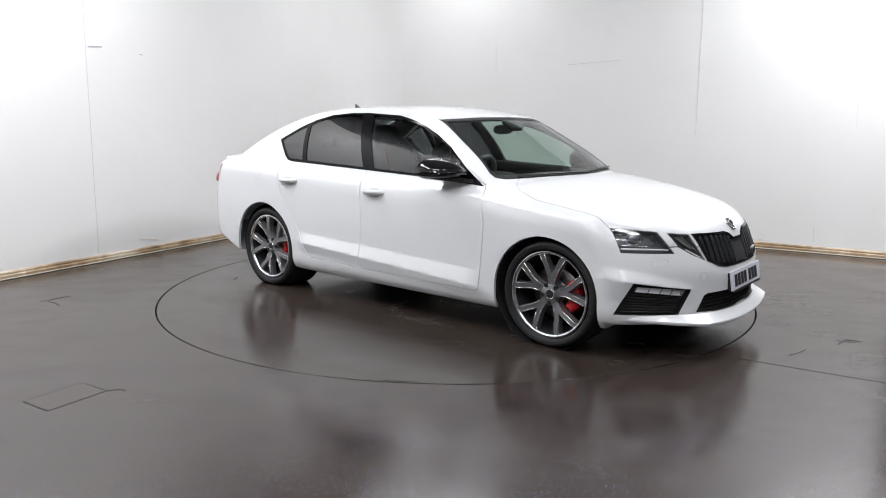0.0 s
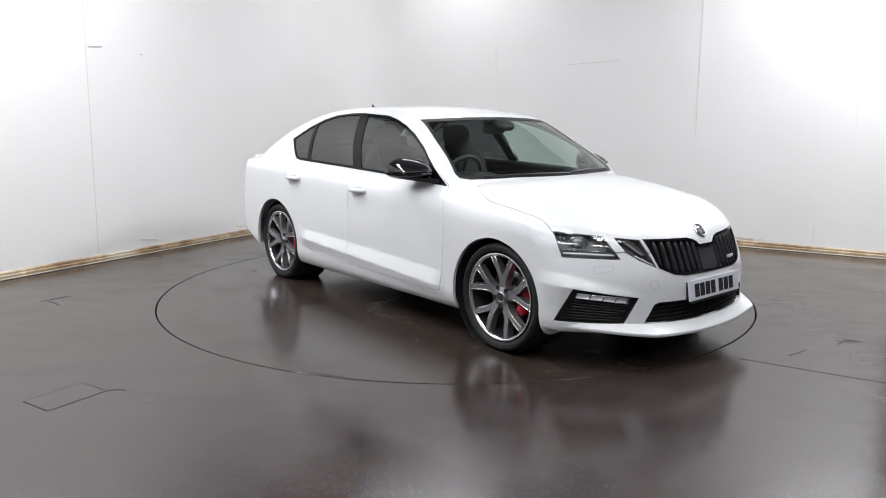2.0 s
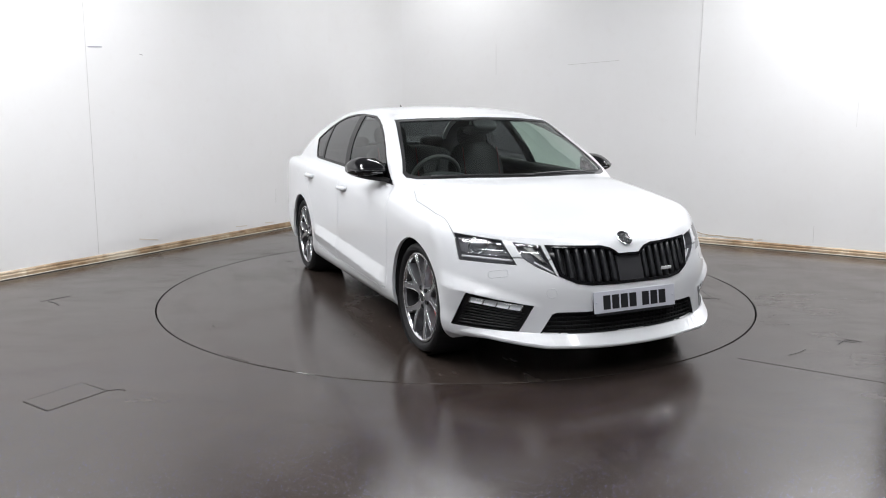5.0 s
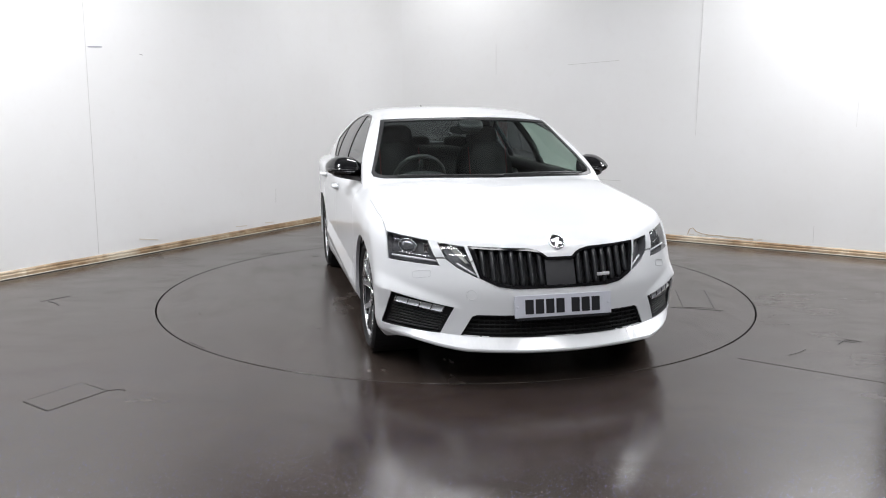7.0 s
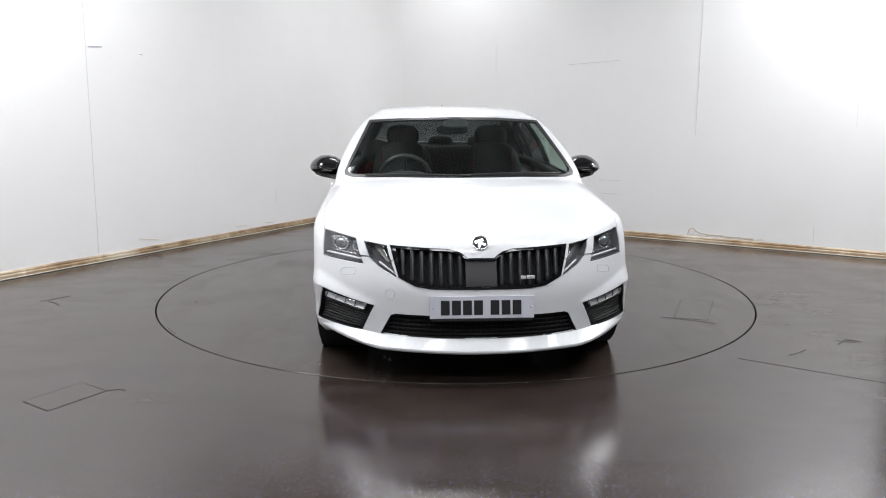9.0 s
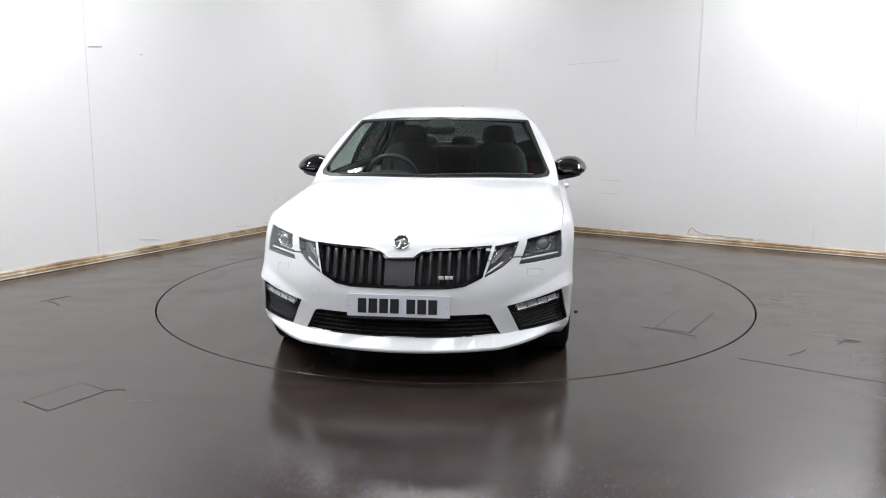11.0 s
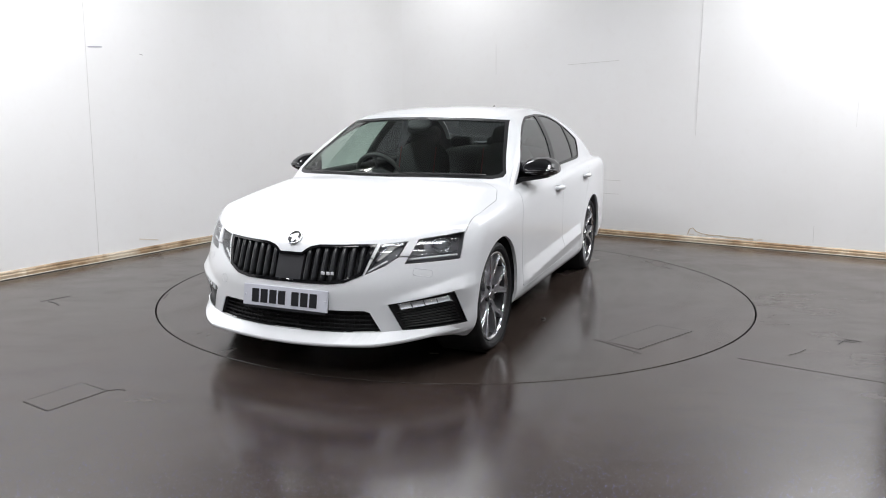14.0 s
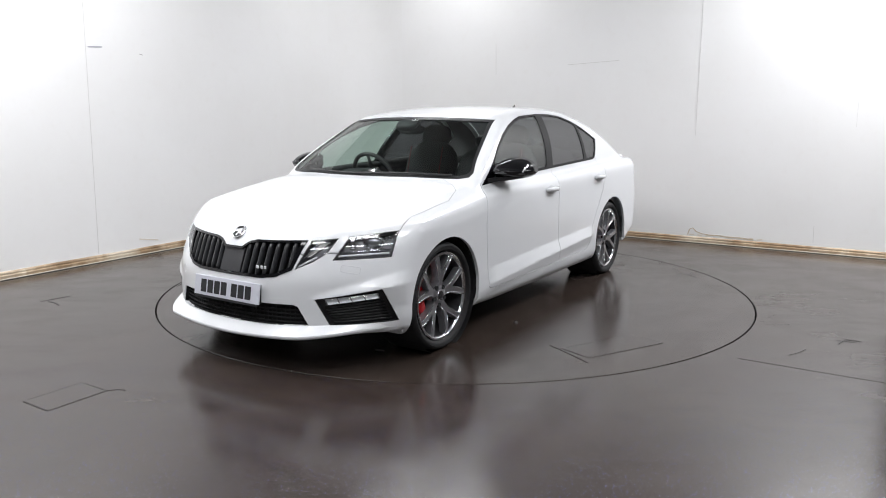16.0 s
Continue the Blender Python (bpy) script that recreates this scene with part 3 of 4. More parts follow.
HOOD_LINE = [(1.09, 0), (1.05, -.3), (.945, -.60), (.985, -.70), (1.07, -.785), (1.22, -.83), (1.5, -.832), (1.715, -.815), (1.915, -.655), (1.955, -.61), (2.035, -.49), (2.05, -.46), (2.115, -.16), (2.125, -.11), (2.14, -.066), (2.15, 0)]


def flat_of(view, pts, sign):
    return [view.flat(Vector((x, y * sign, z))) for x, y, z in pts]


def arc_poly(cx, cz, r, foot, n=40):
    pts = [(cx + r * math.cos(a), cz + r * math.sin(a)) for a in [math.pi * k / n for k in range(n + 1)]]
    return pts + [(cx - r - .005, foot), (cx + r + .005, foot)]


def press_creases(bm):
    """Lays edges of the skin along its pressed creases."""
    def lay(co, no, keep):
        faces = [f for f in bm.faces if keep(f.calc_center_median())]
        geom = list({v for f in faces for v in f.verts}) + list({e for f in faces for e in f.edges}) + faces
        cut = bmesh.ops.bisect_plane(bm, geom=geom, dist=.0025, plane_co=co, plane_no=no)["geom_cut"]
        vs = [v for v in cut if isinstance(v, bmesh.types.BMVert)]
        p = np.array([v.co for v in vs])
        for _ in range(4):
            f = body_field(*p.T)
            e = 2e-4
            g = np.stack([(body_field(*(p + np.eye(3)[i] * e).T) - body_field(*(p - np.eye(3)[i] * e).T)) / (2 * e) for i in range(3)], 1)
            g[:, 2] = 0
            p = p - np.clip(g * (f / np.maximum((g * g).sum(1), .05))[:, None], -.004, .004)
        for v, q in zip(vs, p):
            v.co = q
    for s in (-1, 1):
        lay((0, 0, .444), Vector((.044, 0, 1)).normalized(), lambda c: c.y * s > .7 and -1.0 < c.x < .92 and .36 < c.z < .52)
        lay((0, 0, .357), Vector((.059, 0, 1)).normalized(), lambda c: c.y * s > .7 and -1.0 < c.x < .92 and .27 < c.z < .44)
        lay((0, .536 * s, .404), Vector((0, -.19 * s, 1)).normalized(), lambda c: c.y * s > .5 and c.x > 1.6 and .36 < c.z < .5)
    bm.normal_update()


def build_car():
    car = new("car")
    tagged(car, "white sports saloon car with black trim, parked on the turntable", "car")
    bm = skin_mesh(body_field, .015)
    press_creases(bm)
    # what the skin is cut into
    for sign, tag in ((1, "right"), (-1, "left")):
        on = lambda c, n, s=sign: c.y * s < -.3
        side, quarter = View(90, sign), View(38, sign)
        for cx, cz, r in ((1.315, .32, .35), (-1.355, .325, .362)):
            cut_out(bm, side, arc_poly(cx, cz, r, .02), lambda c, n, s=sign: c.y * s < -.45).free()
        dlo = cut_out(bm, side, DLO, lambda c, n, s=sign: c.y * s < -.3 and n.y * s < -.02)
        for nm, poly, mat, lab in (("quarter_glass", QUARTER, GLASS_DARK, "dark privacy glass"), ("rear_door_glass", REAR_GLASS, GLASS_DARK, "dark privacy glass"),
                                   ("front_door_glass", FRONT_GLASS, GLASS, "faintly green clear glass")):
            g = cut_out(dlo, side, poly, on)
            part(nm, rim(g, .0, .003, .004), mat, car, lab, True).visible_shadow = False
        part("window_trim", rim(dlo, .002, .02), TRIM_SATIN, car, "black window surround and pillar", True)
        for nm, pts, mat in (("headlamp", HEAD, LENS), ("inner_lamp", INNER, LENS)):
            g = cut_out(bm, quarter, flat_of(quarter, pts, sign), FACE_FRONT)
            back = g.copy()
            lens = part(nm, rim(g, .0025, .006, .002), mat, car, "clear lamp lens", True)
            lamp_inside(lens, back, pts, sign, nm)
        g = cut_out(bm, quarter, flat_of(quarter, FOG, sign), FACE_FRONT)
        fog_unit(car, g, sign)
        g = cut_out(bm, side, TAIL_LAMP, lambda c, n, s=sign: c.y * s < -.42 and c.x < -1.8)
        part("tail_lamp", rim(g, .001, .012), RED_LENS, car, "red tail lamp", True)
        if sign > 0:
            g, gap = seam_cut(bm, side, FUEL_FLAP, lambda c, n: c.y < -.6, .0013)
            flap = part("fuel_flap", rim(g, 0, .006), PAINT, car, "", True)
            part("flap_gap", rim(gap, 0, .002, .003), RECESS_SHADE, flap, "thin gap round the flap, shade put into its colour")
        for nm, poly in (("front_door", FRONT_DOOR), ("rear_door", REAR_DOOR)):
            g, gap = seam_cut(bm, side, poly, lambda c, n, s=sign: c.y * s < -.6)
            door = part(nm, rim(g, 0, .012), PAINT, car, "", True)
            part("door_gap", rim(gap, 0, .002, .006), GAP_GREY, door, "grey strip in the gap round the door, shade put into its colour")
            door_handle(door, -.075 if nm == "front_door" else -1.005, .846 if nm == "front_door" else .882, sign)
    front = View(0)
    g = cut_out(bm, front, GRILLE, FACE_FRONT)
    grille(car, g)
    g = cut_out(bm, front, INTAKE, FACE_FRONT)
    intake(car, g)
    g = cut_out(bm, front, SCREEN_OUT, lambda c, n: .15 < c.x < 1.1 and n.x > .2 and c.z > .96)
    glass = cut_out(g, front, SCREEN_IN, lambda c, n: True)
    part("windscreen", rim(glass, 0, .004, .003), GLASS, car, "faintly green windscreen", True).visible_shadow = False
    part("windscreen_surround", rim(g, .001, .012, .001), BLACK_TRIM, car, "black windscreen border", True)
    g = cut_out(bm, front, BACK_OUT, lambda c, n: c.x < -.9 and c.z > 1.1)
    part("rear_window", rim(g, .002, .005, .003), GLASS_DARK, car, "dark rear glass", True).visible_shadow = False
    hood = [(x, -y) for x, y in reversed(HOOD_LINE[1:-1])]
    g, gap = seam_cut(bm, View("top"), HOOD_LINE + hood, lambda c, n: c.z > .6 and n.z > .05 and c.x > .8, .0014)
    lid = part("bonnet", rim(g, 0, .012), PAINT, car, "", True)
    part("bonnet_gap", rim(gap, 0, .002, .006), GAP_GREY, lid, "grey strip in the gap round the bonnet, shade put into its colour")
    under = take(bm, [f for f in bm.faces if f.normal.z < -.97 and f.calc_center_median().z < .3])
    part("underbody", under, LINER, car, "dark underside")
    part("body_shell", rim(bm, 0, .02), PAINT, car, "white painted shell", True)
    return car


# ---- the car's details ----
def bilerp(q, u, v):
    a, b, c, d = (Vector(p) for p in q)
    return (a * (1 - u) + b * u) * (1 - v) + (d * (1 - u) + c * u) * v


def skin_x(y, z):
    """How far forward the nose reaches at a height and a distance from the middle."""
    return float(NOSE(np.array(z))) - .62 * abs(y) ** 2.62


def skin_normal(p):
    e = 1e-3
    g = [float(body_field(*(np.array(p) + np.eye(3)[i] * e)) - body_field(*(np.array(p) - np.eye(3)[i] * e))) for i in range(3)]
    return Vector(g).normalized()


def facing(p, n, up=Vector((0, 0, 1))):
    """A pose at p whose z axis is n and whose y axis points up."""
    n = n.normalized()
    x = up.cross(n).normalized()
    y = n.cross(x)
    return Matrix(((x.x, y.x, n.x, p[0]), (x.y, y.y, n.y, p[1]), (x.z, y.z, n.z, p[2]), (0, 0, 0, 1)))


def mirrored(pts, sign):
    return [(x, y * sign, z) for x, y, z in pts]


def ring(r0, r1, depth, m, steps=32):
    """A flat ring with rounded edges, its axis along z."""
    prof = [(r0, 0), (r0, depth * .7), (r0 + (r1 - r0) * .25, depth), (r1 - (r1 - r0) * .25, depth), (r1, depth * .7), (r1, 0)]
    return lathe(prof, steps, None, m @ Matrix.Rotation(radians(90), 4, "X") @ Matrix.Diagonal((1, 1, -1, 1)))


def dome(r, bulge, m, steps=24, rows=6):
    prof = [(max(1e-4, r * math.cos(a)), bulge * math.sin(a)) for a in [math.pi / 2 * k / rows for k in range(rows + 1)]]
    bm = lathe(prof, steps, None, m @ Matrix.Rotation(radians(90), 4, "X"))
    bmesh.ops.remove_doubles(bm, verts=bm.verts, dist=1e-4)
    bmesh.ops.recalc_face_normals(bm, faces=bm.faces)
    return bm


def lamp_inside(lens, back, pts, sign, kind):
    bowl = rim(back, .004, -.045, .05)
    part("housing", bowl, LAMP_DARK, lens, "grey lamp housing")
    lens.visible_shadow = False
    q = mirrored(pts[:4], sign)
    inw = Vector((-math.cos(radians(38)), math.sin(radians(38)) * sign, 0))
    fwd = facing((0, 0, 0), -inw)
    rot = fwd.to_3x3().to_4x4()
    if kind == "headlamp":
        p = bilerp(q, .42, .42) + inw * .03
        m = Matrix.Translation(p) @ rot
        part("projector", dome(.034, .022, m @ Matrix.Diagonal((1.25, .85, 1, 1))), LENS_GREY, lens, "glassy projector lens", True)
        part("bezel", ring(.034, .043, .014, m @ Matrix.Diagonal((1.3, .9, 1, 1))), CHROME, lens, "chrome bezel", True)
        p = bilerp(q, .82, .40) + inw * .028
        part("side_reflector", box(.03, .05, .012, Matrix.Translation(p) @ rot, .005), CHROME, lens, "chrome reflector")
        for u in (.12, .2, .9):
            p = bilerp(q, u, .30) + inw * .035
            part("reflector", dome(.012, .008, Matrix.Translation(p) @ rot), CHROME, lens, "chrome reflector", True)
        rows = [bilerp(q, u, .86) + inw * .018 for u in (.06, .25, .45, .65, .85, .95)]
        part("light_bar", tube(rows, .0055), FROST, lens, "frosted light bar", True)
        rows = [bilerp(q, u, .74) + inw * .03 for u in (.06, .3, .6, .9)]
        part("chrome_strip", tube(rows, .003), CHROME, lens, "thin chrome strip", True)
        rows = [bilerp(q, u, .09) + inw * .02 for u in (.08, .3, .6, .9)]
        part("brow", tube(rows, .007), LAMP_DARK, lens, "", True)
    else:
        a = [bilerp(q, u, v) + inw * .026 for u, v in ((.08, .12), (.52, .10), (.80, .62), (.55, .70))]
        bm = bmesh.new()
        bm.faces.new([bm.verts.new(p) for p in a])
        bmesh.ops.subdivide_edges(bm, edges=bm.edges, cuts=3, use_grid_fill=True)
        part("reflector", rim(bm, 0, .01), SATIN_LIGHT, lens, "pale satin reflector")
        rows = [bilerp(q, u, v) + inw * .014 for u, v in ((.10, .80), (.4, .88), (.7, .93), (.9, .96))]
        part("light_bar", tube(rows, .005), FROST, lens, "frosted light bar", True)
        rows = [bilerp(q, u, v) + inw * .012 for u, v in ((.56, .06), (.70, .34), (.86, .66))]
        part("chrome_strip", tube(rows, .003), CHROME, lens, "thin chrome strip", True)


def fog_unit(car, patch, sign):
    """The black corner pocket of the bumper with its lamp strip and ribs."""
    pocket = rim(patch, .001, -.025, .03)
    unit = part("bumper_pocket", pocket, BLACK_TRIM, car, "black ribbed pocket in the bumper corner")
    q = mirrored(FOG, sign)
    inw = Vector((-math.cos(radians(38)), math.sin(radians(38)) * sign, 0))

    def on_skin(p, deep):
        p = Vector(p)
        y = abs(p.y)
        above = p.z - BLADE_Z(y)
        out = .034 * min(1, max(0, (y - .50) / .35)) * min(1, max(0, 1 + above / .12))
        return Vector((skin_x(p.y, p.z), p.y, p.z)) + inw * (deep - out)

    d = mirrored(DRL, sign)
    n = 16
    bm = bmesh.new()
    front, rear = [], []
    for i in range(n + 1):
        u = i / n
        hi, lo = bilerp(d, u, 0), bilerp(d, u, 1)
        front.append((bm.verts.new(on_skin(hi, .004)), bm.verts.new(on_skin(lo, .004))))
        rear.append((bm.verts.new(on_skin(hi, .024)), bm.verts.new(on_skin(lo, .024))))
    for i in range(n):
        bm.faces.new((front[i][0], front[i][1], front[i + 1][1], front[i + 1][0]))
        bm.faces.new((front[i][0], front[i + 1][0], rear[i + 1][0], rear[i][0]))
        bm.faces.new((front[i][1], rear[i][1], rear[i + 1][1], front[i + 1][1]))
    for i in (0, n):
        bm.faces.new((front[i][0], rear[i][0], rear[i][1], front[i][1]))
    bmesh.ops.recalc_face_normals(bm, faces=bm.faces)
    lamp = part("fog_lamp", bm, LENS, unit, "clear fog lamp strip", True)
    bm = bmesh.new()
    prev = None
    for i in range(n + 1):
        u = .02 + .96 * i / n
        row = [bm.verts.new(on_skin(bilerp(d, u, v), dep)) for v, dep in ((.10, .018), (.45, .022), (.75, .016), (.92, .010))]
        if prev:
            for a in range(3):
                bm.faces.new((prev[a], prev[a + 1], row[a + 1], row[a]))
        prev = row
    bmesh.ops.recalc_face_normals(bm, faces=bm.faces)
    for f in bm.faces:
        if f.normal.x < 0:
            f.normal_flip()
    part("reflector", bm, FOG_SILVER, lamp, "silver lamp reflector", True)
    for u in (.02, .26, .5, .74, .98):
        part("divider", tube([on_skin(bilerp(d, u, v), .012) for v in (.08, .5, .94)], .0028, 5), LAMP_DARK, lamp, "dark divider", True)
    for k in range(7):
        v = .36 + .09 * k
        u0, u1 = .06, .94
        rows = [on_skin(bilerp(q, u0 + (u1 - u0) * i / 6, v), .022) for i in range(7)]
        part("rib", tube(rows, .0045, 6), BLACK_TRIM, unit, "", True)


def door_handle(door, x, z, sign):
    y = -(float(PLAN(np.array(x))) + float(FLANK(np.array(z - (float(BELT(np.array(x))) - .95) * min(1, (z - .45) / .5))))) * sign
    out = -sign
    m = Matrix.Translation((x, y + out * .012, z))
    pts = [(x - .085, y - out * .01, z - .004), (x - .07, y + out * .020, z), (x - .03, y + out * .030, z + .002), (x + .03, y + out * .030, z + .002), (x + .07, y + out * .020, z), (x + .085, y - out * .01, z - .002)]
    bm = tube(pts, .017, 10)
    part("handle", bm, PAINT, door, "", True)
    # A shallow greyed dome paints the shade of the handle's recess.
    cup = dome(.045, .004, Matrix.Translation((x + .005, y + out * .002, z - .004)) @ facing((0, 0, 0), Vector((0, out, .0001))).to_3x3().to_4x4() @ Matrix.Diagonal((1.5, .75, 1, 1)))
    part("handle_recess", cup, RECESS_SHADE, door, "shaded handle recess", True)


def slat_limits(y):
    y = abs(y)
    top = float(np.interp(y, [.066, .085, .112, .16, .455], [.652, .668, .683, .694, .704]))
    low = float(np.interp(y, [0, .246, .329, .412, .455], [.502, .503, .514, .552, .70]))
    return low, top


def grille(car, patch):
    inner = both([(0, .640), (-.070, .640), (-.090, .655), (-.116, .670), (-.165, .681), (-.424, .690), (-.395, .565), (-.325, .531), (-.246, .519), (0, .518)])
    mesh = cut_out(patch, View(0), inner, lambda c, n: True)
    unit = part("grille", rim(patch, .001, .03, -.004), FRAME_BLACK, car, "gloss black grille surround", True)
    part("grille_back", rim(mesh, 0, -.03, .045), LINER, unit, "dark mesh behind the slats")
    for side in (-1, 1):
        for k in range(7):
            y = side * (.104 + .0475 * k)
            low, top = slat_limits(y)
            low, top = low + .012, top - .010
            bm = bmesh.new()
            rows = []
            for i in range(9):
                z = low + (top - low) * i / 8
                lean = y + side * .012 * (z - .6)
                x = skin_x(lean, z) - .004
                w = .0115
                rows.append([bm.verts.new((x - .034, lean - w, z)), bm.verts.new((x - .006, lean - w, z)), bm.verts.new((x, lean - w * .4, z)),
                             bm.verts.new((x, lean + w * .4, z)), bm.verts.new((x - .006, lean + w, z)), bm.verts.new((x - .034, lean + w, z))])
            for a, b in zip(rows, rows[1:]):
                for j in range(6):
                    bm.faces.new((a[j], a[(j + 1) % 6], b[(j + 1) % 6], b[j]))
            bm.faces.new(rows[0][::-1])
            bm.faces.new(rows[-1])
            bmesh.ops.recalc_face_normals(bm, faces=bm.faces)
            part("slat", bm, SLAT, unit, "", True)
    # the plain sensor panel in the middle
    bm = bmesh.new()
    rows = []
    for i in range(9):
        z = .516 + (.642 - .516) * i / 8
        rows.append([bm.verts.new((skin_x(y, z) - .010, y, z)) for y in (-.078, -.04, 0, .04, .078)])
    for a, b in zip(rows, rows[1:]):
        for j in range(4):
            bm.faces.new((a[j], a[j + 1], b[j + 1], b[j]))
    bmesh.ops.recalc_face_normals(bm, faces=bm.faces)
    for f in bm.faces:
        if f.normal.x < 0:
            f.normal_flip()
    part("sensor_panel", rim(bm, 0, .02), SENSOR, unit, "smooth dark sensor panel", True)
    # the small bright emblem on the slats: plain shapes
    for dy, w in ((-.022, .026), (.006, .020), (.028, .018)):
        y = .232 + dy
        m = Matrix.Translation((skin_x(y, .558) + .004, y, .558)) @ pose(0, 0, 0, 0, 0, -12)
        part("emblem", box(.006, w, .017, m, .002), EMBLEM, unit, "small bright emblem block")


def intake(car, patch):
    unit = part("lower_intake", rim(patch, .001, -.055, .06), LINER, car, "black lower air intake")
    for k in range(6):
        z = .250 + .022 * k
        half = float(np.interp(z, [.23, .362], [.505, .448]))
        pts = [(skin_x(half * t, z) - .028, half * t, z) for t in [i / 12 for i in range(-12, 13)]]
        part("bar", tube(pts, .0042, 6), LINER, unit, "", True)
    for k in range(-18, 19):
        y = k * .026
        if abs(y) > .475:
            continue
        top = .362 if abs(y) < .44 else .30
        pts = [(skin_x(y, z) - .036, y, z) for z in (.238, .28, .32, top)]
        part("mesh_bar", tube(pts, .003, 5), LINER, unit)


def wheel_parts(name):
    """A wheel with its outer face towards +y, axle at the origin."""
    base = new(name)
    tyre = [(.262, -.02), (.268, -.008), (.285, .006), (.300, .006), (.311, -.004), (.318, -.022), (.320, -.05), (.321, -.11), (.320, -.17), (.316, -.20), (.300, -.222), (.27, -.226), (.25, -.21)]
    t = part("tyre", lathe(tyre, 96), BLACK_RUBBER, base, "black low-profile tyre", True)
    for k in range(4):
        part("tread_groove", lathe([(.3214, -.055 - k * .036), (.3214, -.062 - k * .036)], 64), LINER, t)
    for f, r in ((.296, .0016), (.279, .0012)):
        pts = [(f * math.cos(a), .0065, f * math.sin(a)) for a in [2 * math.pi * k / 64 for k in range(64)]]
        part("sidewall_rib", tube(pts, r, 5, None, True), BLACK_RUBBER, t, "", True)
    barrel = [(.258, -.006), (.262, -.012), (.256, -.018), (.246, -.03), (.240, -.06), (.232, -.10), (.228, -.17), (.24, -.205)]
    part("rim", lathe([(.240, -.020), (.245, -.008), (.252, -.0040), (.259, -.006)] , 96), MACHINED, base, "machined bright rim edge", True)
    part("barrel", lathe(barrel[2:] + [(.236, -.20), (.222, -.17), (.228, -.09), (.238, -.04), (.241, -.022)], 72), BARREL, base, "dark grey alloy barrel", True)
    for k in range(5):
        c = radians(95 + 72 * k)
        for j in (1, -1):
            spoke_arm(base, c, c + j * .384, j)
    part("hub", lathe([(.001, -.028), (.058, -.028), (.066, -.036), (.070, -.06), (.070, -.10)], 48), ALLOY, base, "dark grey hub", True)
    part("centre_cap", lathe([(.001, -.0215), (.02, -.0215), (.029, -.023), (.031, -.028)], 32), CAP_GREY, base, "round centre cap", True)
    part("cap_ring", lathe([(.026, -.021), (.028, -.0195), (.031, -.021), (.032, -.028)], 32), CHROME, base, "bright cap ring", True)
    for k in range(5):
        a = radians(59 + 72 * k)
        bm = lathe([(.001, -.022), (.0125, -.022), (.0135, -.02), (.0135, -.034)], 12, None, Matrix.Translation((.056 * math.cos(a), -.004, .056 * math.sin(a))))
        part("wheel_bolt", bm, LINER, base, "dark wheel bolt recess")
    part("brake_disc", lathe([(.075, -.10), (.155, -.10), (.157, -.105), (.157, -.125), (.075, -.125)], 64), DISC_STEEL, base, "grey steel brake disc", True)
    part("brake_bell", lathe([(.001, -.085), (.07, -.085), (.078, -.10)], 48), DISC_STEEL, base, "", True)
    return base


def spoke_arm(base, c, a1, j):
    """One arm of a forked spoke: from the hub at angle c to the rim at angle a1."""
    stations = [(.045, .02, .044, -.030), (.080, .06, .040, -.028), (.108, .20, .034, -.024), (.150, .47, .029, -.019), (.20, .69, .029, -.013), (.247, .80, .032, -.009)]
    bm = bmesh.new()
    rows, edge_in, edge_out = [], [], []
    for r, f, w, h in stations:
        a = c + (a1 - c) * f
        p = Vector((r * math.cos(a), h, r * math.sin(a)))
        s = Vector((-math.sin(a), 0, math.cos(a))) * j
        deep = .042
        rows.append([bm.verts.new(p + s * w * .5), bm.verts.new(p - s * w * .5), bm.verts.new(p - s * w * .75 + Vector((0, -deep, 0))), bm.verts.new(p + s * w * .75 + Vector((0, -deep, 0)))])
        edge_in.append(p - s * (w * .5))
        edge_out.append(p + s * (w * .5))
    for a, b in zip(rows, rows[1:]):
        for k in range(4):
            bm.faces.new((a[k], a[(k + 1) % 4], b[(k + 1) % 4], b[k]))
    bmesh.ops.recalc_face_normals(bm, faces=bm.faces)
    sp = part("spoke", bm, ALLOY, base, "dark grey forked alloy spoke")
    part("machined_edge", tube(edge_out[1:], .0034, 5), MACHINED, sp, "bright machined edge", True)
    part("machined_edge", tube(edge_in[3:], .0028, 5), MACHINED, sp, "bright machined edge", True)


def caliper(front):
    """A red brake caliper hugging the disc on its forward side."""
    bm = bmesh.new()
    rows = []
    r0, r1, span = (.098, .188, 36) if front else (.105, .165, 22)
    for k in range(9):
        a = radians(-span + 2 * span * k / 8)
        grow = 1 - .10 * abs(k - 4) / 4
        rows.append([bm.verts.new((r * math.cos(a), h, r * math.sin(a))) for r, h in
                     ((r0 + .006, -.068), (r0 + .02, -.058), (r1 * grow - .014, -.058), (r1 * grow, -.070), (r1 * grow, -.15), (r0, -.15))])
    for a, b in zip(rows, rows[1:]):
        for j in range(6):
            bm.faces.new((a[j], a[(j + 1) % 6], b[(j + 1) % 6], b[j]))
    bm.faces.new(rows[0][::-1])
    bm.faces.new(rows[-1])
    bmesh.ops.recalc_face_normals(bm, faces=bm.faces)
    return bm


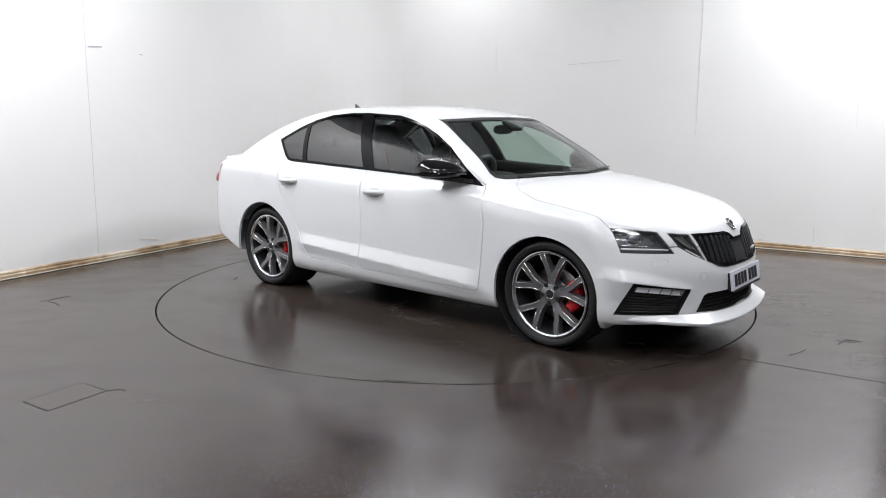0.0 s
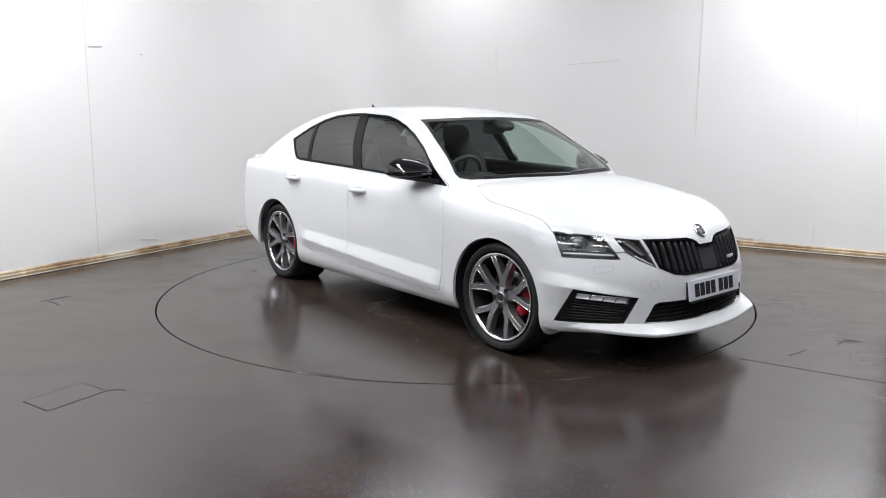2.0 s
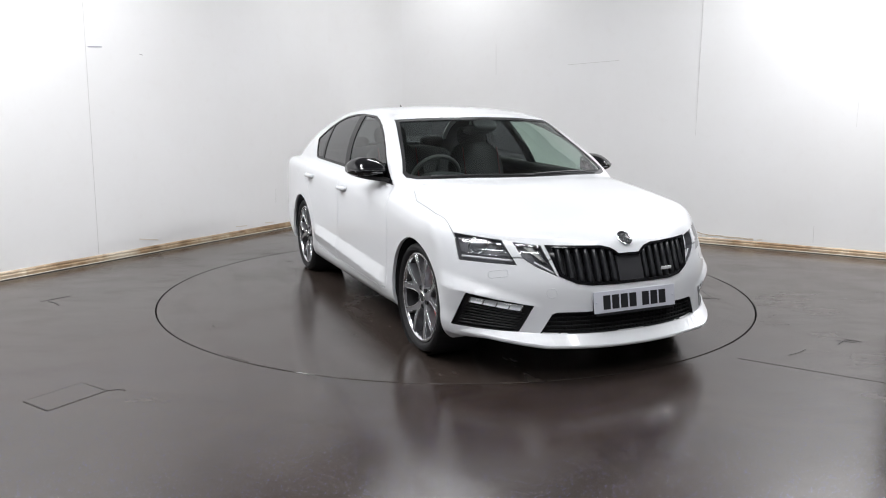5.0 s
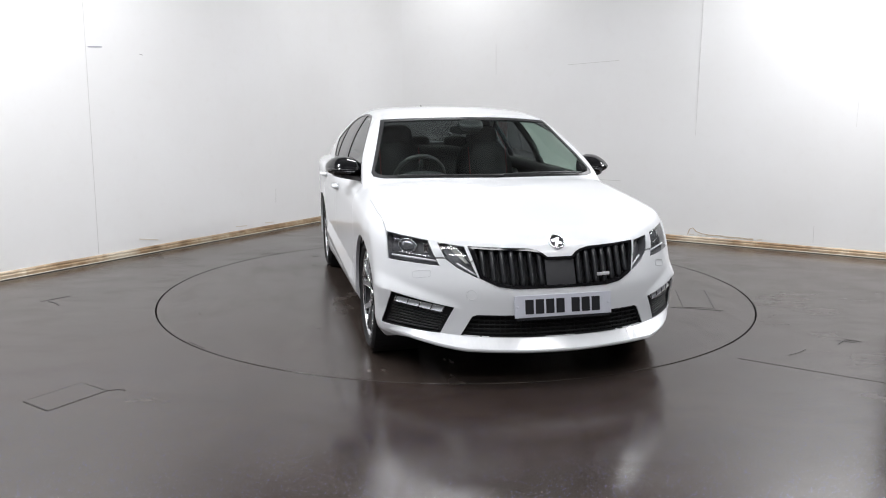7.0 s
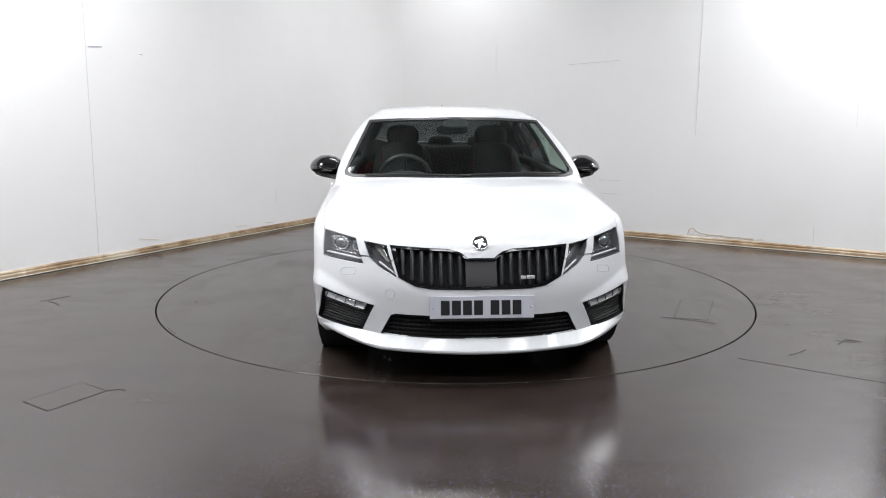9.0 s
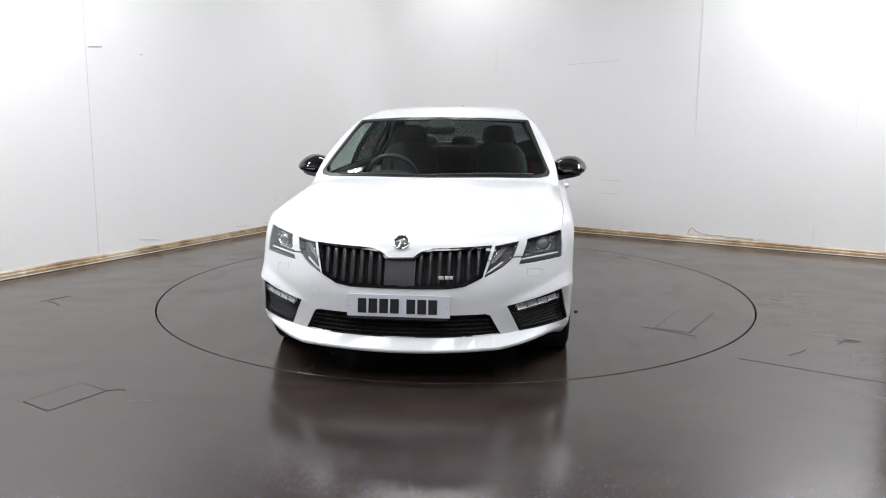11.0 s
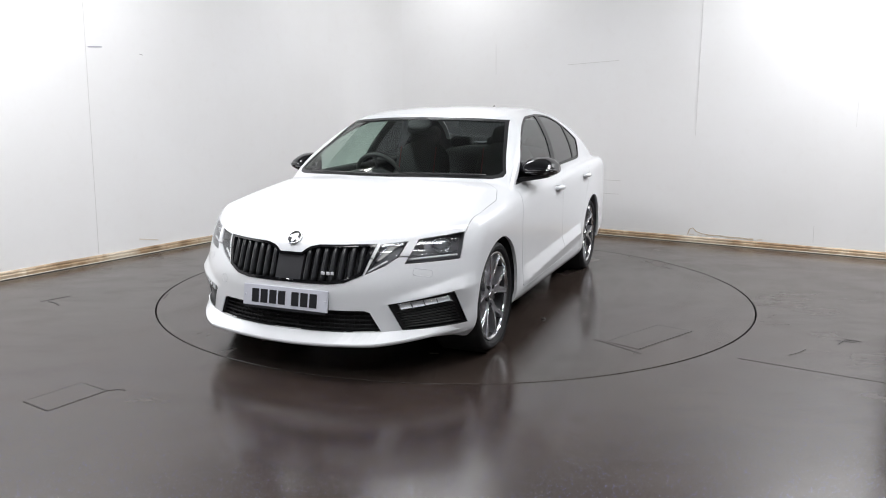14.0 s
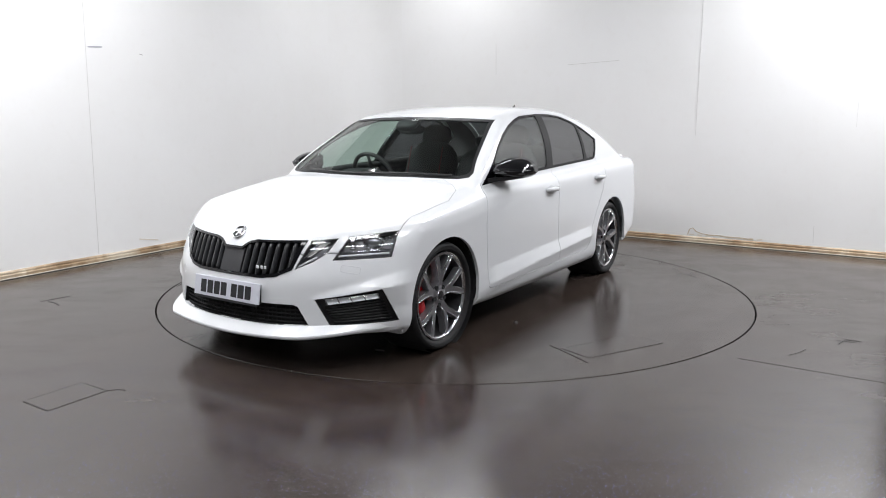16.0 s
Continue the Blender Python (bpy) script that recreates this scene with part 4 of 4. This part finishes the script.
def wheels(car):
    for x, z, front in ((1.34, .322, True), (-1.325, .322, False)):
        for sign in (1, -1):
            wy = .872 if front else .888
            w = wheel_parts("wheel")
            w.parent = car
            w["label"] = "dark grey forked alloy wheel with bright edges"
            turn_z = 180 if sign > 0 else 0
            w.matrix_local = pose(x, -wy * sign, z, 0, 0, turn_z) @ pose(0, 0, 0, 0, (0 if front else 24) * sign, 0)
            c = part("brake_caliper", caliper(front), CALIPER, car, "red brake caliper", True)
            # forward side of the wheel
            m = pose(x, -wy * sign, z)
            c.matrix_local = m @ (Matrix.Diagonal((1, -1, 1, 1)) if sign > 0 else Matrix())
            drum = [(.345, .0), (.345, -.27), (.02, -.27)]
            bm = lathe(drum, 56)
            for f in bm.faces:
                f.normal_flip()
            d = part("wheel_housing", bm, LINER, car, "black wheel housing")
            d.matrix_local = pose(x - (.025 if front else .005), -.868 * sign, z, 0, 0, turn_z)


def super_blob(rx, ry, rz, m, p=2.6, n=24):
    bm = bmesh.new()
    bmesh.ops.create_uvsphere(bm, u_segments=n * 2, v_segments=n, radius=1)
    for v in bm.verts:
        s = (abs(v.co.x) ** p + abs(v.co.y) ** p + abs(v.co.z) ** p) ** (1 / p)
        v.co = m @ Vector((v.co.x / s * rx, v.co.y / s * ry, v.co.z / s * rz))
    return bm


def door_mirror(car, sign):
    """A gloss black housing lofted outwards, its glass set in the rear, on a flat arm."""
    s = -sign
    rows, bm = [], bmesh.new()
    for y, xr, xf, zb, zt in ((.800, .520, .640, .985, 1.045), (.812, .500, .672, .968, 1.066), (.845, .478, .705, .958, 1.088), (.90, .455, .712, .956, 1.099),
                              (.95, .440, .695, .960, 1.096), (.985, .430, .665, .970, 1.080), (1.012, .428, .610, .985, 1.058), (1.026, .430, .540, 1.000, 1.038)):
        mid, half, zc = xr + .045, (zt - zb) / 2, (zt + zb) / 2
        ring_v = []
        for k in range(28):
            a = 2 * math.pi * k / 28
            c, d = math.cos(a), math.sin(a)
            x = mid + (xf - mid) * c ** .95 if c > 0 else mid - .045 * abs(c) ** .25
            z = zc + half * math.copysign(abs(d) ** .8, d)
            # the crown falls away towards the nose
            z -= .30 * max(0, x - mid) ** 1.5 if z > zc else 0
            ring_v.append(bm.verts.new((x, y * s, z)))
        rows.append(ring_v)
    for a, b in zip(rows, rows[1:]):
        for k in range(28):
            bm.faces.new((a[k], a[(k + 1) % 28], b[(k + 1) % 28], b[k]))
    bm.faces.new(rows[0])
    bm.faces.new(rows[-1])
    bmesh.ops.recalc_face_normals(bm, faces=bm.faces)
    unit = part("door_mirror", bm, BLACK_GLOSS, car, "gloss black door mirror", True)
    part("mirror_glass", box(.004, .165, .080, Matrix.Translation((.4555, .905 * s, 1.031)) @ pose(0, 0, 0, 0, 0, 17 * s), .001), CHROME, unit, "mirror glass")
    bm = bmesh.new()
    rows = [[bm.verts.new((x + dx, y * s, z + dz)) for dx, dz in ((-.05 * w, 0), (.05 * w, -.004), (.05 * w, .022), (-.05 * w, .026))]
            for x, y, z, w in ((.76, .785, .945, .9), (.71, .82, .946, 1.0), (.63, .87, .952, 1.2), (.58, .94, .962, 1.2), (.53, .985, .972, .9))]
    for a, b in zip(rows, rows[1:]):
        for k in range(4):
            bm.faces.new((a[k], a[(k + 1) % 4], b[(k + 1) % 4], b[k]))
    bm.faces.new(rows[0])
    bm.faces.new(rows[-1])
    bmesh.ops.recalc_face_normals(bm, faces=bm.faces)
    part("mirror_arm", bm, BLACK_TRIM, unit, "black mirror foot and arm")
    pts = [(.715 - .9 * t * t * .12, (.86 + .15 * t) * s, 1.003 + .006 * t) for t in (0, .25, .5, .75, 1)]
    part("indicator", tube(pts, .004, 6), LAMP_DARK, unit, "slim indicator strip", True)


def plate(car):
    """The front plate: white board with plain dark bars where its characters stand."""
    m = Matrix.Translation((2.189, 0, .418)) @ pose(0, 0, 0, 0, -9, 0)
    board = part("number_plate", box(.008, .52, .111, m, .002), PLATE, car, "white number plate with dark bars")
    part("plate_edge", box(.004, .50, .012, m @ Matrix.Translation((.003, 0, -.062)), .001), DARK_INK, board, "thin dark strip below the plate")
    part("plate_carrier", box(.03, .50, .10, m @ Matrix.Translation((-.018, 0, 0)), .003), BLACK_TRIM, board, "black plate carrier")
    y = -.205
    for k in range(7):
        part("bar", box(.002, .044, .072, m @ Matrix.Translation((.0048, y + .022, -.002)), .0005), DARK_INK, board)
        y += .055 if k != 3 else .082
    for yy in (-.245, .245):
        part("screw_cap", dome(.006, .003, m @ Matrix.Translation((.004, yy, 0)) @ Matrix.Rotation(radians(90), 4, "Y")), PLATE, board, "", True)


def badge(car):
    p = Vector((2.072, 0, .716))
    for _ in range(6):
        p -= skin_normal(p) * float(body_field(*np.array(p)))
    m = facing(p + skin_normal(p) * .001, skin_normal(p))
    unit = part("badge", ring(.036, .044, .008, m), CHROME, car, "round bright badge on the bonnet nose", True)
    part("badge_face", dome(.037, .005, m), CAP_GREY, unit, "dark badge face", True)
    for a, dx, dy, w, h in ((20, -.006, .010, .046, .014), (-35, .008, -.004, .040, .012), (75, -.004, -.014, .030, .012)):
        part("badge_shape", box(w, h, .003, m @ Matrix.Translation((dx, dy, .0050)) @ pose(0, 0, 0, 0, 0, a), .001), CHROME, unit)


def screen_line(y0, y1, z0, z1):
    """Points just off the windscreen's foot from one side to the other."""
    out = []
    for i in range(9):
        y, z = y0 + (y1 - y0) * i / 8, z0 + (z1 - z0) * math.sin(math.pi * i / 8)
        out.append((float(SCREEN(np.array(z))) - float(screen_bow(z)) * y * y + .016, y, z + .004))
    return out


def splitter(car):
    """The blade along the bumper's foot, with a corner under each end of the intake."""
    bm, rows = bmesh.new(), []
    for k in range(-20, 21):
        y = k * .0425 if abs(k) != 12 else math.copysign(.505, k)
        a = abs(y)
        lip = 2.230 - .23 * a * a if a <= .505 else 2.1713 - .62 * (a - .505) - 1.6 * (a - .505) ** 2
        foot = .185 + .07 * min(a, .6) ** 2 + .10 * max(0, a - .6)
        high = .254 + .032 * min(a, .6) ** 2
        back = min(lip - .010, skin_x(y, high) + .003)
        rows.append([bm.verts.new(p) for p in ((lip - .006, y, foot), (lip, y, foot + .008), (lip - .001, y, foot + .017), (back, y, high), (back - .03, y, high - .003), (back - .05, y, foot + .002))])
    for a, b in zip(rows, rows[1:]):
        for j in range(6):
            bm.faces.new((a[j], a[(j + 1) % 6], b[(j + 1) % 6], b[j]))
    bm.faces.new(rows[0])
    bm.faces.new(rows[-1])
    bmesh.ops.recalc_face_normals(bm, faces=bm.faces)
    part("splitter", bm, PAINT, car, "white splitter blade along the bumper foot")


def small_outside(car):
    splitter(car)
    # roof fin
    bm = bmesh.new()
    rows = []
    for i in range(9):
        t = i / 8
        x = -1.05 - .14 * t
        h = .095 * (t ** 1.4) * (1 - .12 * t)
        z = float(ROOF(np.array(x)))
        w = .020 * (1 - .3 * t)
        rows.append([bm.verts.new((x, -w, z - .006)), bm.verts.new((x - .01, -w * .25, z + h)), bm.verts.new((x - .01, w * .25, z + h)), bm.verts.new((x, w, z - .006))])
    for a, b in zip(rows, rows[1:]):
        for j in range(3):
            bm.faces.new((a[j], a[j + 1], b[j + 1], b[j]))
    bm.faces.new(rows[0])
    bm.faces.new(rows[-1])
    bmesh.ops.recalc_face_normals(bm, faces=bm.faces)
    part("roof_fin", bm, BLACK_TRIM, car, "small dark roof aerial fin", True)
    # boot spoiler
    pts = [(-2.26 + .40 * abs(y) ** 3, y, float(HOOD(np.array(-2.26 + .40 * abs(y) ** 3))) - .085 * y * y - .004) for y in [i / 10 for i in range(-7, 8)]]
    part("boot_spoiler", tube(pts, .022, 8), PAINT, car, "", True)
    for sign in (1, -1):
        # lines of the headlamp washer and the towing eye cover
        pts = []
        for k in range(28):
            a = 2 * math.pi * k / 28
            cy, cz = (abs(math.cos(a)) ** .35) * (1 if math.cos(a) > 0 else -1), (abs(math.sin(a)) ** .35) * (1 if math.sin(a) > 0 else -1)
            y, z = -.675 + .040 * cy, .557 + .017 * cz + .008 * cy
            pts.append((skin_x(y, z) + .0005, y * sign, z))
        part("washer_cover", tube(pts, .0013, 5, None, True), RECESS_SHADE, car, "outline of the headlamp washer cover", True)
    c = (0, -.455, .47)
    pts = [(skin_x(c[1] + .024 * math.cos(a), c[2] + .024 * math.sin(a)) + .0005, c[1] + .024 * math.cos(a), c[2] + .024 * math.sin(a)) for a in [2 * math.pi * k / 24 for k in range(24)]]
    part("towing_cover", tube(pts, .0012, 5, None, True), RECESS_SHADE, car, "round towing eye cover outline", True)
    # wipers
    for pts in (screen_line(.0, .66, .990, .998), screen_line(-.62, .05, .986, .992)):
        part("wiper", tube(pts, .007, 6), BLACK_TRIM, car, "black wiper arm at the foot of the screen", True)


def cabin(car):
    """The lining and what shows through the glass."""
    bm = skin_mesh(body_field, .04, .3, -.04)
    for sign in (1, -1):
        cut_out(bm, View(90, sign), DLO, lambda c, n, s=sign: c.y * s < -.3 and n.y * s < -.2).free()
    cut_out(bm, View(0), SCREEN_OUT, lambda c, n: .1 < c.x < 1.15 and n.x > .2 and c.z > .94).free()
    cut_out(bm, View(0), BACK_OUT, lambda c, n: c.x < -.9 and c.z > 1.08).free()
    gone = []
    for f in bm.faces:
        c = f.calc_center_median()
        if c.x > 1.25 or (c.x > .93 and c.z < .74) or (c.x < -.9 and c.z < .92) or c.z < .36:
            gone.append(f)
    bmesh.ops.delete(bm, geom=gone, context="FACES")
    roof = take(bm, [f for f in bm.faces if f.calc_center_median().z > 1.0])
    part("headliner", roof, CABIN_LIGHT, car, "pale grey roof lining", True)
    part("cabin_lining", bm, CABIN, car, "dark cabin lining", True)
    dash = super_blob(.26, .70, .12, Matrix.Translation((.66, 0, .83)), 4)
    part("dashboard", dash, DASH, car, "black soft dashboard", True)
    part("dashboard_top", super_blob(.25, .775, .022, Matrix.Translation((.70, 0, .927)), 5), DASH, car, "black dashboard top", True)
    part("instrument_hood", super_blob(.13, .17, .05, Matrix.Translation((.58, -.36, .94)), 2.6), DASH, car, "", True)
    for s in (-1, 1):
        pts = [(-1.05, .735 * s, 1.005), (-.6, .755 * s, .990), (-.28, .762 * s, .972), (.307, .768 * s, .947), (.72, .762 * s, .922)]
        part("door_capping", tube(pts, .036, 10), CABIN, car, "dark capping along the door top", True)
    # steering wheel on the right-hand side
    m = Matrix.Translation((.42, -.36, .93)) @ pose(0, 0, 0, 0, -64, 0)
    pts = [m @ Vector((.18 * math.cos(a), .18 * math.sin(a), 0)) for a in [2 * math.pi * k / 40 for k in range(40)]]
    sw = part("steering_wheel", tube(pts, .016, 8, None, True), STEER, car, "dark leather steering wheel", True)
    part("wheel_boss", super_blob(.07, .07, .03, m, 3, 10), DASH, sw, "", True)
    for a in (0, 180, 270):
        d = Vector((math.cos(radians(a)), math.sin(radians(a)), 0))
        part("wheel_spoke", tube([m @ (d * .05), m @ (d * .17)], .013, 6), DASH, sw, "", True)
    for y in (-.37, .37):
        seat = part("front_seat", super_blob(.27, .26, .10, Matrix.Translation((-.02, y, .50)), 3.5, 12), CABIN, car, "black fabric front seat", True)
        part("backrest", super_blob(.09, .25, .36, Matrix.Translation((-.35, y, .82)) @ pose(0, 0, 0, 0, -16, 0), 3.2, 14), CABIN, seat, "", True)
        part("headrest", super_blob(.055, .135, .095, Matrix.Translation((-.47, y, 1.215)) @ pose(0, 0, 0, 0, -12, 0), 3, 12), CABIN, seat, "", True)
        for dy in (-.16, .16):
            pts = [Matrix.Translation((-.30, y, .82)) @ pose(0, 0, 0, 0, -16, 0) @ Vector((.07, dy, z)) for z in (-.2, 0, .2, .3)]
            part("seat_piping", tube(pts, .005, 5), DIM_RED, seat, "dark red seat piping", True)
    bench = part("rear_bench", super_blob(.26, .62, .10, Matrix.Translation((-.85, 0, .50)), 4, 12), CABIN, car, "black rear bench", True)
    part("backrest", super_blob(.08, .62, .34, Matrix.Translation((-1.2, 0, .80)) @ pose(0, 0, 0, 0, -22, 0), 4, 12), CABIN, bench, "", True)
    for y in (-.38, 0, .38):
        part("headrest", super_blob(.045, .12, .06, Matrix.Translation((-1.36, y, 1.15)), 3, 10), CABIN, bench, "", True)
    part("parcel_shelf", box(.75, 1.1, .03, Matrix.Translation((-1.75, 0, 1.05)), .01), CABIN, car, "dark parcel shelf")
    stem = part("inside_mirror", super_blob(.018, .115, .034, Matrix.Translation((.40, -.02, 1.275)), 3, 12), DASH, car, "black inside mirror", True)
    part("sensor_box", super_blob(.07, .09, .03, Matrix.Translation((.47, 0, 1.315)) @ pose(0, 0, 0, 0, 33, 0), 3, 12), DASH, stem, "", True)


# ---- marks and fittings of the room ----
def wall_marks():
    left, back = bpy.data.objects["wall_left"], bpy.data.objects["wall_back"]
    for ob, m, rows in ((left, LEFT, [("joint", -2.42, .08, -2.365, 3.12, .004, GREY_PALE), ("scuff", -2.362, 2.014, -2.214, 2.026, .009, INK_LINE),
                                      ("scuff", -1.80, 1.996, -1.76, 1.990, .006, GREY_LINE), ("scuff", .114, .511, .105, .347, .005, GREY_PALE),
                                      ("stain", -1.95, .16, -1.72, .12, .012, TAN_PALE), ("stain", -.6, .12, -.42, .112, .010, TAN_PALE), ("stain", -.1, .108, .05, .10, .010, TAN_PALE)]),
                        (back, RIGHT, [("scratch", -1.247, 2.33, -1.241, 1.95, .005, GREY_PALE), ("scratch", -.252, 2.030, .39, 2.052, .006, GREY_PALE),
                                       ("joint", 1.30, 1.2, 1.297, 3.12, .003, GREY_PALE), ("scratch", .198, .664, .465, .660, .006, GREY_PALE), ("scratch", .204, .503, .45, .500, .006, GREY_PALE),
                                       ("scuff", 2.56, .10, 2.555, .28, .005, GREY_PALE), ("joint", 2.85, 1.3, 2.84, 3.12, .003, GREY_PALE)])):
        for nm, x0, z0, x1, z1, w, mat in rows:
            strip_on(m, nm, x0, z0, x1, z1, w, mat, ob)
    # the flaked patch above the skirting
    rng = random.Random(4)
    pts = [(1.28, .085), (1.30, .15), (1.335, .165), (1.37, .128), (1.43, .108), (1.52, .098), (1.62, .100), (1.72, .092), (1.85, .093), (1.98, .084)]
    for (a, b), (c, d) in zip(pts, pts[1:]):
        strip_on(RIGHT, "flake", a, b, c, d, .008 + .006 * rng.random(), TAN_LINE, back)
    for k in range(9):
        x = 1.3 + .09 * k
        strip_on(RIGHT, "flake", x, .086 + .012 * rng.random(), x + .05, .088 + .010 * rng.random(), .010, TAN_PALE, back)


def floor_line(parent, name, pts, w, mat, lift=.001):
    """A thin joint or crack on the floor."""
    bm = bmesh.new()
    for (a, b), (c, d) in zip(pts, pts[1:]):
        v = Vector((c - a, d - b, 0))
        m = Matrix.Translation(((a + c) / 2, (b + d) / 2, lift)) @ Matrix.Rotation(math.atan2(v.y, v.x), 4, "Z")
        box(v.length, w, .0016, m, 0, bm)
    return part(name, bm, mat, parent)


def floor_marks():
    fl = bpy.data.objects["floor"]
    hatch = [(-2.06, -2.53), (-1.91, -2.27), (-1.73, -2.38), (-1.88, -2.64)]
    cx, cy = -1.895, -2.455
    lid = part("floor_hatch", slab([(cx + (x - cx) * .97, cy + (y - cy) * .97) for x, y in hatch], .0015), FLOOR)
    tagged(lid, "rectangular resin-covered hatch lid in the floor", "floor hatch", kind="structure")
    floor_line(lid, "joint", hatch[:2], .004, GRIME)
    floor_line(lid, "joint", hatch[2:], .006, GRIME)
    floor_line(lid, "joint", [hatch[1], hatch[2]], .004, GRIME)
    floor_line(lid, "joint", [hatch[3], hatch[0]], .004, GRIME)
    floor_line(fl, "crack", [(-3.10, -.58), (-3.03, -.49), (-2.97, -.40)], .007, GRIME)
    floor_line(fl, "crack", [(-3.04, -.58), (-2.97, -.62), (-2.90, -.69)], .006, GRIME)
    floor_line(fl, "crack", [(-1.73, -2.38), (-1.68, -2.36), (-1.64, -2.37)], .006, GRIME)
    floor_line(fl, "scratch", [(2.33, -1.52), (2.40, -1.45), (2.47, -1.43)], .008, GRIME)
    floor_line(fl, "scratch", [(2.36, -1.44), (2.46, -1.49)], .006, GRIME)
    floor_line(fl, "scratch", [(2.42, -1.40), (2.50, -1.47)], .006, GRIME)
    floor_line(fl, "scratch", [(2.08, -1.63), (2.0, -1.70), (1.93, -1.74)], .006, GRIME)
    floor_line(fl, "seam", [(1.62, -1.80), (1.9, -1.98), (2.22, -2.18), (2.9, -2.6)], .007, SEAM)


def table_marks(base):
    lid = part("access_lid", slab([(.586, 1.69), (.65, 1.91), (1.17, 1.64), (1.09, 1.44)], .0015), DISC, base, "resin-covered access lid")
    for pts, w in (([(.586, 1.69), (1.09, 1.44)], .004), ([(.586, 1.69), (.65, 1.91)], .004), ([(.65, 1.91), (1.17, 1.64)], .007), ([(1.07, 1.352), (1.12, 1.45), (1.25, 1.667)], .005)):
        floor_line(lid, "joint", pts, w, GRIME)
    part("floor_stud", dome(.016, .012, Matrix.Translation((.735, .95, 0))), GRIME, base, "small dark stud", True)
    for r, a0, a1, w, mat in ((DISC_R - .03, -1.05, -.97, .008, SEAM), (DISC_R - .16, 2.3, 2.36, .006, GRIME), (DISC_R - .5, .3, .33, .02, GRIME), (1.9, -2.6, -2.56, .012, GRIME)):
        floor_line(base, "scuff", [(r * math.cos(a0 + (a1 - a0) * k / 4), r * math.sin(a0 + (a1 - a0) * k / 4)) for k in range(5)], w, mat)


def ceiling_fittings():
    first = None
    # The wall, back and corner rows get panels too, though they are added fill.
    for x, y, *heading in LAMP_ROWS + WALL_FILL_ROWS + BACK_FILL_ROWS + CORNER_FILL_ROWS:
        m = pose(x, y, CEILING - .03, 0, 0, sum(heading))
        if first is None:
            first = new("ceiling_light")
            tagged(first, "unseen white rectangular ceiling light panel, lit; those by the walls are added fill", "ceiling light", "ceiling lights")
            first.matrix_world = m
            bm = box(1.76, .03, .05, pose(0, .265, 0), .004)
            for sx, sy, px, py in ((1.76, .03, 0, -.265), (.03, .50, -.865, 0), (.03, .50, .865, 0)):
                box(sx, sy, .05, pose(px, py, 0), .004, bm)
            part("frame", bm, LAMP_FRAME, first)
            part("diffuser", box(1.70, .50, .01, pose(0, 0, .012)), GLOW, first, "glowing white diffuser")
        else:
            copy_thing(first, m)


wall_marks()
floor_marks()
table_marks(TURNTABLE)
ceiling_fittings()


CAR = build_car()
wheels(CAR)
for side_sign in (1, -1):
    door_mirror(CAR, side_sign)
plate(CAR)
badge(CAR)
small_outside(CAR)
cabin(CAR)


def motions():
    """The turntable and the car on it turn together."""
    times = [0.5 * k for k in range(33)]
    walk(TURNTABLE, [(t, pose(DISC_X, DISC_Y, 0, 0, 0, turn(t))) for t in times])
    rows = []
    for t in times:
        a = radians(turn(t))
        x, y = CAR_OFFSET
        rows.append((t, pose(x * math.cos(a) - y * math.sin(a), x * math.sin(a) + y * math.cos(a), 0, 0, 0, turn(t))))
    walk(CAR, rows)


motions()
